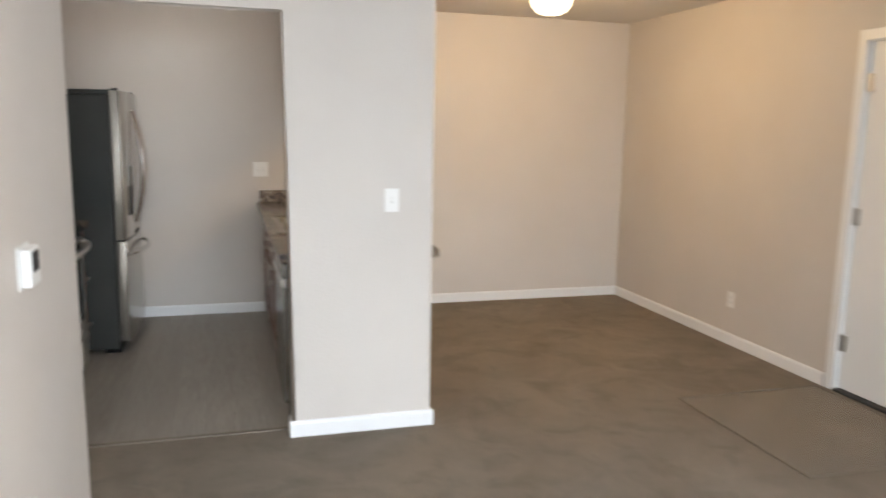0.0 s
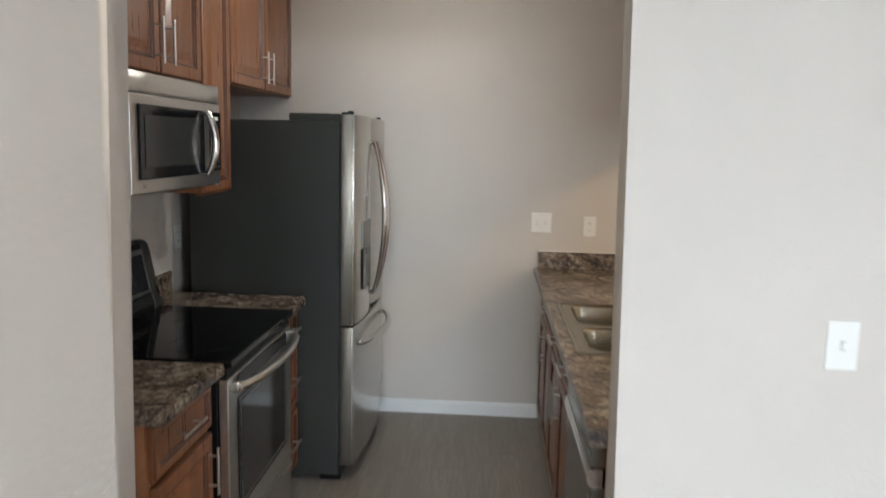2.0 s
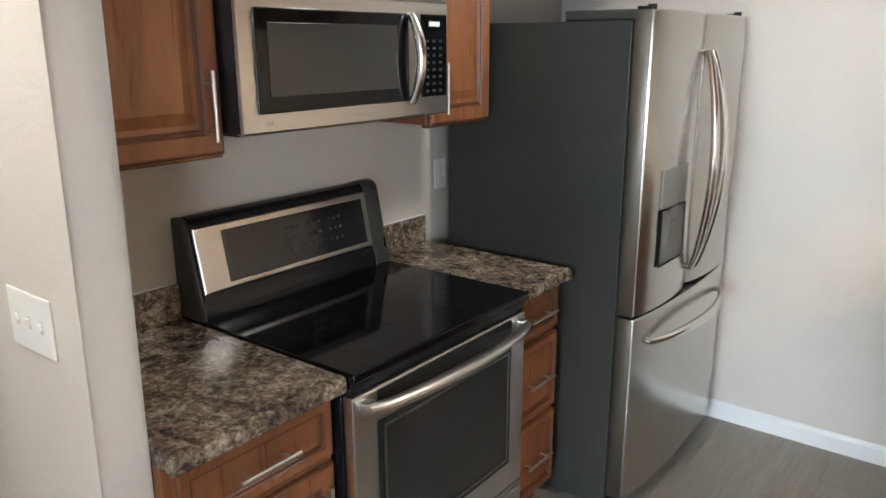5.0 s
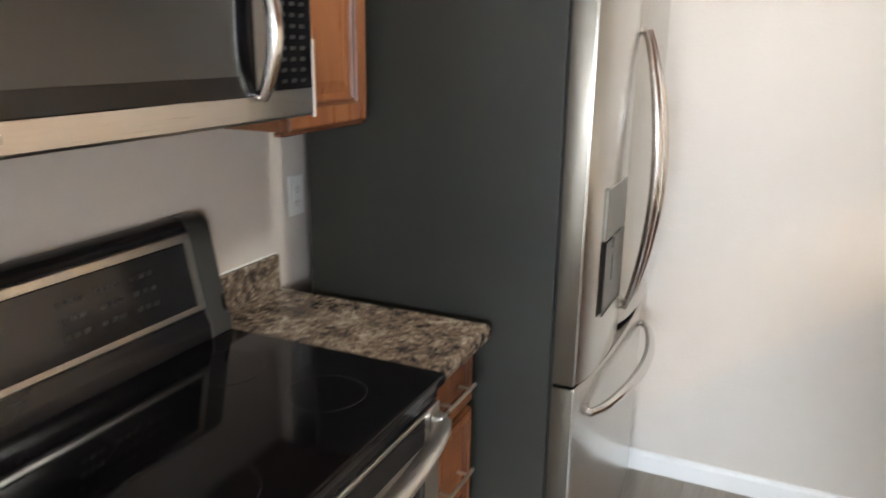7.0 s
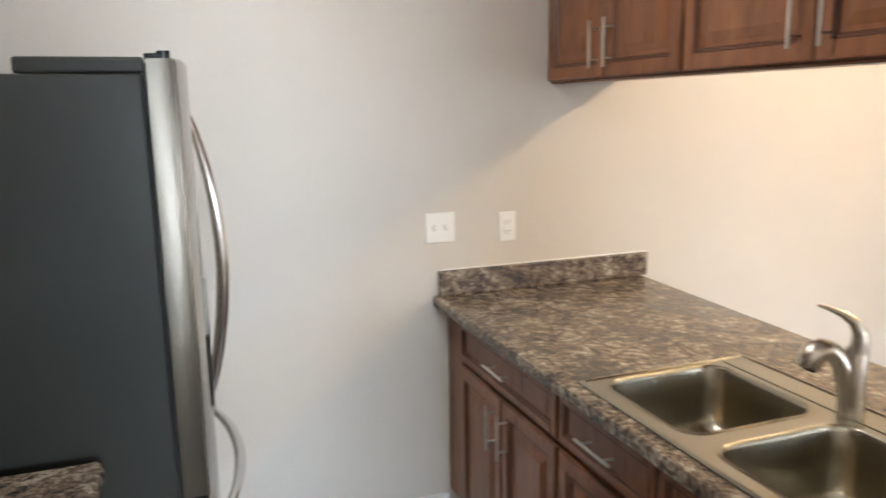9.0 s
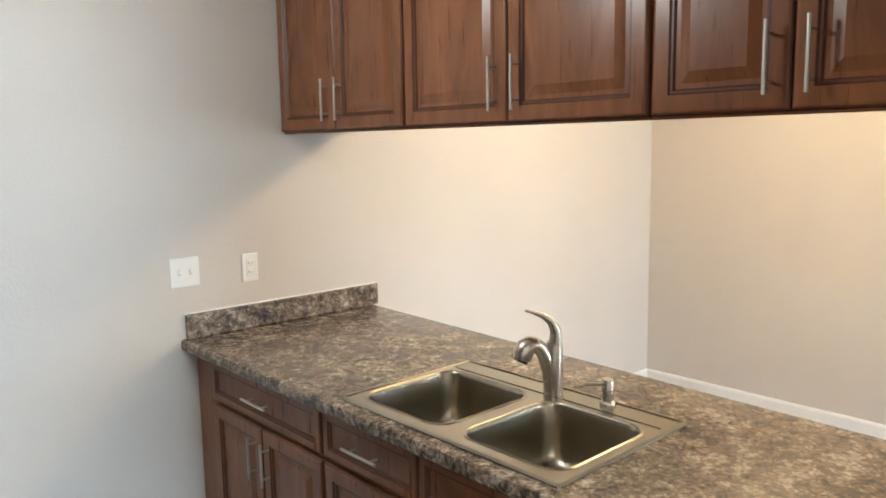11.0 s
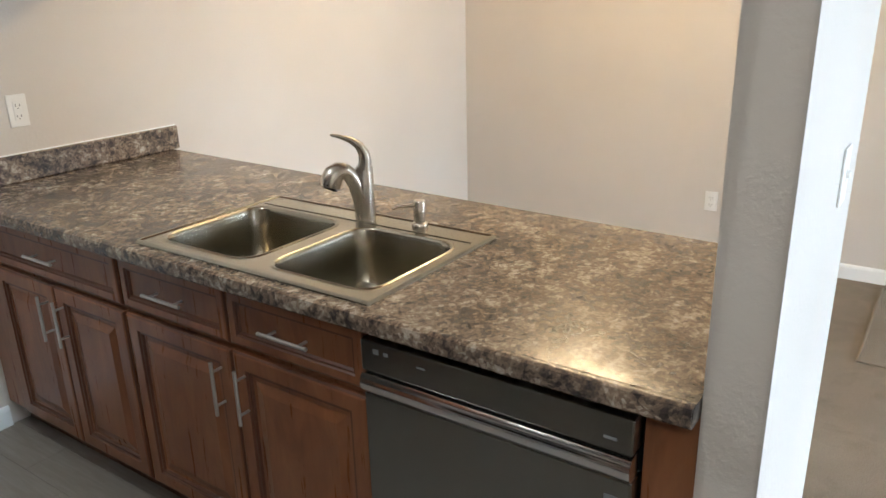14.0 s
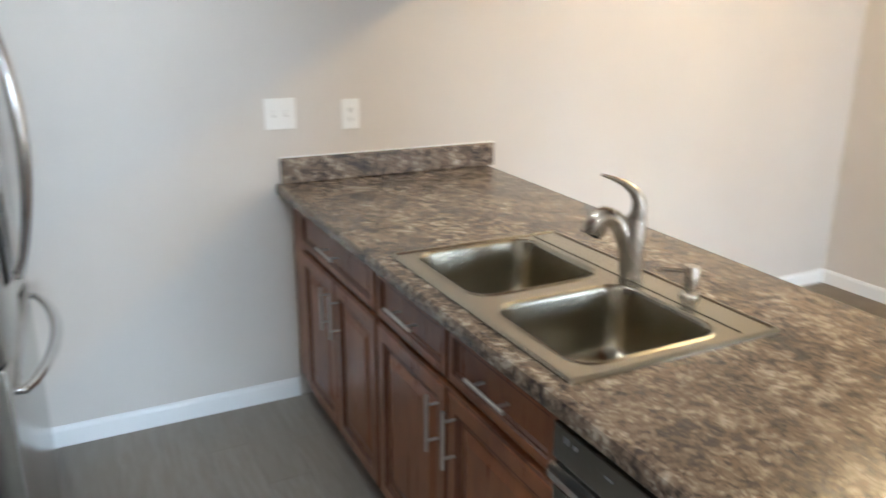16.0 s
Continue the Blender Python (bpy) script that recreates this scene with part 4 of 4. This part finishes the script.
def dishwasher():
    y0, y1, xf = C4 + 0.003, C3 - 0.003, 1.772
    ob = thing("dishwasher", (2.06, (y0 + y1) / 2, 0), "dark stainless built-in dishwasher with a pocket handle", "dishwasher")
    part("body", boxes((1.83, 2.35, y0, y1, 0.10, 0.868)), BLACKP, ob)
    part("toe_panel", boxes((1.85, 1.88, y0, y1, 0.0, 0.0995)), BLACKP, ob, "black toe panel")
    part("control_strip", boxes((xf, 1.829, y0, y1, 0.776, 0.850, 0.004)), DWSTEEL, ob, "dark stainless control strip")
    door = part("door", boxes((xf + 0.004, 1.829, y0, y1, 0.105, 0.721, 0.005)), DWSTEEL, ob, "brushed stainless dishwasher door")
    # scooped pocket handle between strip and door
    bm = bmesh.new()
    side = [(xf + 0.034, 0.772), (xf + 0.012, 0.772), (xf - 0.001, 0.769), (xf - 0.008, 0.760), (xf - 0.010, 0.748), (xf - 0.008, 0.736), (xf - 0.003, 0.727), (xf + 0.003, 0.722), (xf + 0.034, 0.7215)]
    add_loops(bm, [[(x, y, z) for x, z in side] for y in (y0 + 0.001, y1 - 0.001)])
    part("handle", bm, CHROME, door, "polished full-width scooped handle", smooth=True)
    part("badge", boxes((xf + 0.0025, xf + 0.0042, y0 + 0.022, y0 + 0.050, 0.655, 0.683, 0.0008)), GREYKEY, door, "small pale square badge")
    bm = boxes((xf - 0.0008, xf + 0.001, y1 - 0.05, y1 - 0.035, 0.822, 0.834), (xf - 0.0008, xf + 0.001, y1 - 0.075, y1 - 0.063, 0.824, 0.832), (xf - 0.0008, xf + 0.001, y0 + 0.03, y0 + 0.055, 0.80, 0.806), (xf - 0.0008, xf + 0.001, y1 - 0.17, y1 - 0.15, 0.82, 0.824))
    tagged(part("print_marks", bm, GREYKEY, ob, "small pale control marks"), kind="stuff")


dishwasher()


# ---- lamps and ceiling fittings ----
def globe_lamp():
    x, y, z = GLOBE
    ob = thing("ceiling_globe_lamp", (x, y, H), "lit white glass globe ceiling lamp over the dining area", "ceiling lamp")
    bm = bmesh.new()
    add_loops(bm, [[(x + r * math.cos(a * math.pi / 12), y + r * math.sin(a * math.pi / 12), h) for a in range(24)] for r, h in ((0.075, H - 0.001), (0.075, H - 0.02), (0.055, H - 0.03))])
    part("canopy", bm, HINGE, ob, smooth=True)
    bm = bmesh.new()
    prof = [(0.05, H - 0.031), (0.10, H - 0.045), (0.130, H - 0.075), (0.138, H - 0.11), (0.128, H - 0.15), (0.10, H - 0.185), (0.06, H - 0.205), (0.02, H - 0.212)]
    add_loops(bm, [[(x + r * math.cos(a * math.pi / 16), y + r * math.sin(a * math.pi / 16), h) for a in range(32)] for r, h in prof])
    g = part("shade", bm, GLOBEGLASS, ob, "glowing white glass shade", smooth=True)
    g.visible_shadow = False
    bm = bmesh.new()
    add_cyl(bm, (x, y, H - 0.213), (x, y, H - 0.228), 0.010, 0.006)
    part("finial", bm, HINGE, ob)


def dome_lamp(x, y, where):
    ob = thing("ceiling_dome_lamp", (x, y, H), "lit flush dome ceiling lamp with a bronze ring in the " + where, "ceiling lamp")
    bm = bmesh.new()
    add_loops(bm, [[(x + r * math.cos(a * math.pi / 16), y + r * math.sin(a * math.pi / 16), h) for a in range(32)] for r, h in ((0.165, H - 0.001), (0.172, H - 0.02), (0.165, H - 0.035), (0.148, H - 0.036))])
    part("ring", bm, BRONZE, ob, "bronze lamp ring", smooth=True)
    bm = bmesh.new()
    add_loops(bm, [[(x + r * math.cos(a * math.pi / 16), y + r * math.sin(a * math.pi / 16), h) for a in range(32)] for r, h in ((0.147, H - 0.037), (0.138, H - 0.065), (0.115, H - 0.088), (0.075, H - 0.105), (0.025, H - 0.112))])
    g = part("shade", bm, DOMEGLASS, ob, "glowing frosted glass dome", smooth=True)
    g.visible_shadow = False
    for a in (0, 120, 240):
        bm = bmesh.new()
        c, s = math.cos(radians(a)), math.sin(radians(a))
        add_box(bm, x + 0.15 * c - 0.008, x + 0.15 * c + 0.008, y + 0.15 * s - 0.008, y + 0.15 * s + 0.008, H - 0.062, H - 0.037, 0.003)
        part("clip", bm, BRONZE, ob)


globe_lamp()
dome_lamp(DOME[0], DOME[1], "kitchen")
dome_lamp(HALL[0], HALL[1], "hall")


def ceiling_vent(x0, x1, y0, y1):
    ob = thing("ceiling_vent", ((x0 + x1) / 2, (y0 + y1) / 2, H), "off-white painted steel ceiling vent grille", "vent")
    part("backing", boxes((x0 + 0.02, x1 - 0.02, y0 + 0.02, y1 - 0.02, H - 0.004, H - 0.001)), SLOT, ob)
    part("frame", boxes((x0, x1, y0, y0 + 0.025, H - 0.012, H - 0.0005, 0.003), (x0, x1, y1 - 0.025, y1, H - 0.012, H - 0.0005, 0.003),
                        (x0, x0 + 0.025, y0 + 0.025, y1 - 0.025, H - 0.012, H - 0.0005, 0.003), (x1 - 0.025, x1, y0 + 0.025, y1 - 0.025, H - 0.012, H - 0.0005, 0.003)), VENTM, ob)
    for i in range(int((y1 - y0 - 0.05) / 0.0175) - 1):
        yy = y0 + 0.033 + i * 0.0175
        bm = bmesh.new()
        add_loops(bm, [[(x, yy, H - 0.005), (x, yy + 0.010, H - 0.013), (x, yy + 0.0115, H - 0.012), (x, yy + 0.0015, H - 0.004)] for x in (x0 + 0.025, x1 - 0.025)])
        part("slat", bm, VENTM, ob)


ceiling_vent(0.715, 0.99, -0.665, -0.465)
ceiling_vent(4.60, 4.88, -1.60, -1.32)


# ---- plates, thermostat ----
def on_wall(m, u0, u1, d0, d1, v0, v1, bev=0.0):
    bm = boxes((u0, u1, d0, d1, v0, v1, bev))
    bm.transform(m)
    return bm


def wall_plate(m, gangs, kind, label, category):
    """A plate on a wall; m: its middle, with x along the wall and -y out of it."""
    w = 0.072 + 0.046 * (gangs - 1)
    ob = thing(category.replace(" ", "_"), m.translation, label, category)
    part("plate", on_wall(m, -w / 2, w / 2, -0.006, -0.0005, -0.058, 0.058, 0.003), PLATE, ob)
    for g in range(gangs):
        u = (g - (gangs - 1) / 2) * 0.046
        if kind == "switch":
            t = on_wall(m, u - 0.005, u + 0.005, -0.0135, -0.0062, -0.004, 0.010, 0.002)
            part("toggle", t, PLATE, ob, "white toggle")
            part("slot", on_wall(m, u - 0.0065, u + 0.0065, -0.0068, -0.0061, -0.0125, 0.0125), VENTM, ob)
        else:
            part("socket_face", on_wall(m, u - 0.0165, u + 0.0165, -0.0085, -0.0062, -0.034, 0.034, 0.002), PLATE, ob)
            for v in (-0.019, 0.019):
                bm = boxes((u - 0.0085, u - 0.006, -0.0092, -0.0086, v - 0.004, v + 0.005), (u + 0.006, u + 0.0085, -0.0092, -0.0086, v - 0.004, v + 0.005), (u - 0.002, u + 0.002, -0.0092, -0.0086, v - 0.012, v - 0.008))
                bm.transform(m)
                part("slots", bm, SLOT, ob)
    return ob


wall_plate(pose(1.783, 0.0, 1.182), 2, "switch", "white two-gang light switch plate on the kitchen wall", "light switch")
wall_plate(pose(2.063, 0.0, 1.168), 1, "outlet", "white wall outlet above the peninsula backsplash", "wall outlet")
wall_plate(pose(2.297, ENTRY_Y0, 1.19), 1, "switch", "white light switch on the wing wall", "light switch")
wall_plate(pose(0.397, ENTRY_Y0, 1.155), 3, "switch", "white three-gang light switch plate beside the opening", "light switch")
wall_plate(pose(EX, -1.697, 0.334, rz=-90), 1, "outlet", "white wall outlet low on the dining wall", "wall outlet")
wall_plate(pose(0.0, -0.925, 1.16, rz=90), 1, "outlet", "white wall outlet beside the refrigerator", "wall outlet")
wall_plate(pose(0.0, -2.36, 1.17, rz=90), 1, "outlet", "white wall outlet behind the range counter", "wall outlet")


def thermostat():
    ob = thing("thermostat", (AX, -4.18, 1.187), "white plastic wall thermostat with a dark display", "thermostat")
    part("base_plate", boxes((AX + 0.0005, AX + 0.006, -4.24, -4.125, 1.127, 1.242, 0.003)), HOUSING, ob)
    part("housing", boxes((AX + 0.0062, AX + 0.032, -4.233, -4.132, 1.135, 1.235, 0.006)), HOUSING, ob)
    part("display", boxes((AX + 0.0322, AX + 0.0335, -4.217, -4.15, 1.172, 1.225, 0.001)), mat("grey_display", (0.05, 0.055, 0.06), 0.2), ob, "dark grey display")


thermostat()


def floor_mat():
    """A sheet of clear plastic lying on the carpet inside the entry door."""
    x0, x1, y0, y1 = 4.04, 5.0, -3.67, -2.64
    m = mat("clear_vinyl", (0.50, 0.44, 0.36), 0.16)
    b = m.node_tree.nodes["Principled BSDF"]
    b.inputs["Alpha"].default_value = 0.12
    k = Nodes(m)
    k.bump(k.noise(5, 3, src=k.world()), 0.25, 0.01)
    ob = thing("floor_mat", ((x0 + x1) / 2, (y0 + y1) / 2, 0.0), "clear plastic protective mat lying on the carpet inside the door", "mat")
    bm = bmesh.new()
    n = 12
    grid = [[bm.verts.new((x0 + (x1 - x0) * i / n, y0 + (y1 - y0) * j / n, 0.006 + 0.002 * math.sin(i * 1.7 + j * 0.9))) for j in range(n + 1)] for i in range(n + 1)]
    for i in range(n):
        for j in range(n):
            bm.faces.new((grid[i][j], grid[i + 1][j], grid[i + 1][j + 1], grid[i][j + 1]))
    ext = bmesh.ops.extrude_face_region(bm, geom=bm.faces[:])
    for v in [g for g in ext["geom"] if isinstance(g, bmesh.types.BMVert)]:
        v.co.z = 0.004
    part("sheet", bm, m, ob, smooth=True)
    e = mat("vinyl_edge", (0.165, 0.135, 0.102), 0.6)
    part("rim", boxes((x0 - 0.012, x0, y0 - 0.012, y1 + 0.012, 0.001, 0.010, 0.003), (x1, x1 + 0.012, y0 - 0.012, y1 + 0.012, 0.001, 0.010, 0.003),
                      (x0, x1, y0 - 0.012, y0, 0.001, 0.010, 0.003), (x0, x1, y1, y1 + 0.012, 0.001, 0.010, 0.003)), e, ob, "rolled mat edge")


floor_mat()


# ---- kitchen floor planks ----
def planks():
    rng = random.Random(4)
    wid, length, gap = 0.152, 1.22, 0.0003
    meshes = {}
    x = 0.0
    while x < 2.42:
        x1 = min(x + wid, 2.42)
        y = -2.53 - rng.random() * 0.9
        while y < 0:
            a, b = max(y, -2.53), min(y + length, 0.0)
            if b - a > 0.02:
                key = (round(x1 - x, 3), round(b - a, 3))
                if key not in meshes:
                    bm = boxes((gap, key[0] - gap, gap, key[1] - gap, -0.005, 0.001, 0.0006, 1))
                    me = bpy.data.meshes.new("plank")
                    bm.to_mesh(me)
                    bm.free()
                    me.materials.append(PLANK)
                    meshes[key] = me
                ob = new("plank", meshes[key])
                ob.parent = kitchen_floor
                ob.location = (x, a, 0)
            y += length
        x += wid


planks()
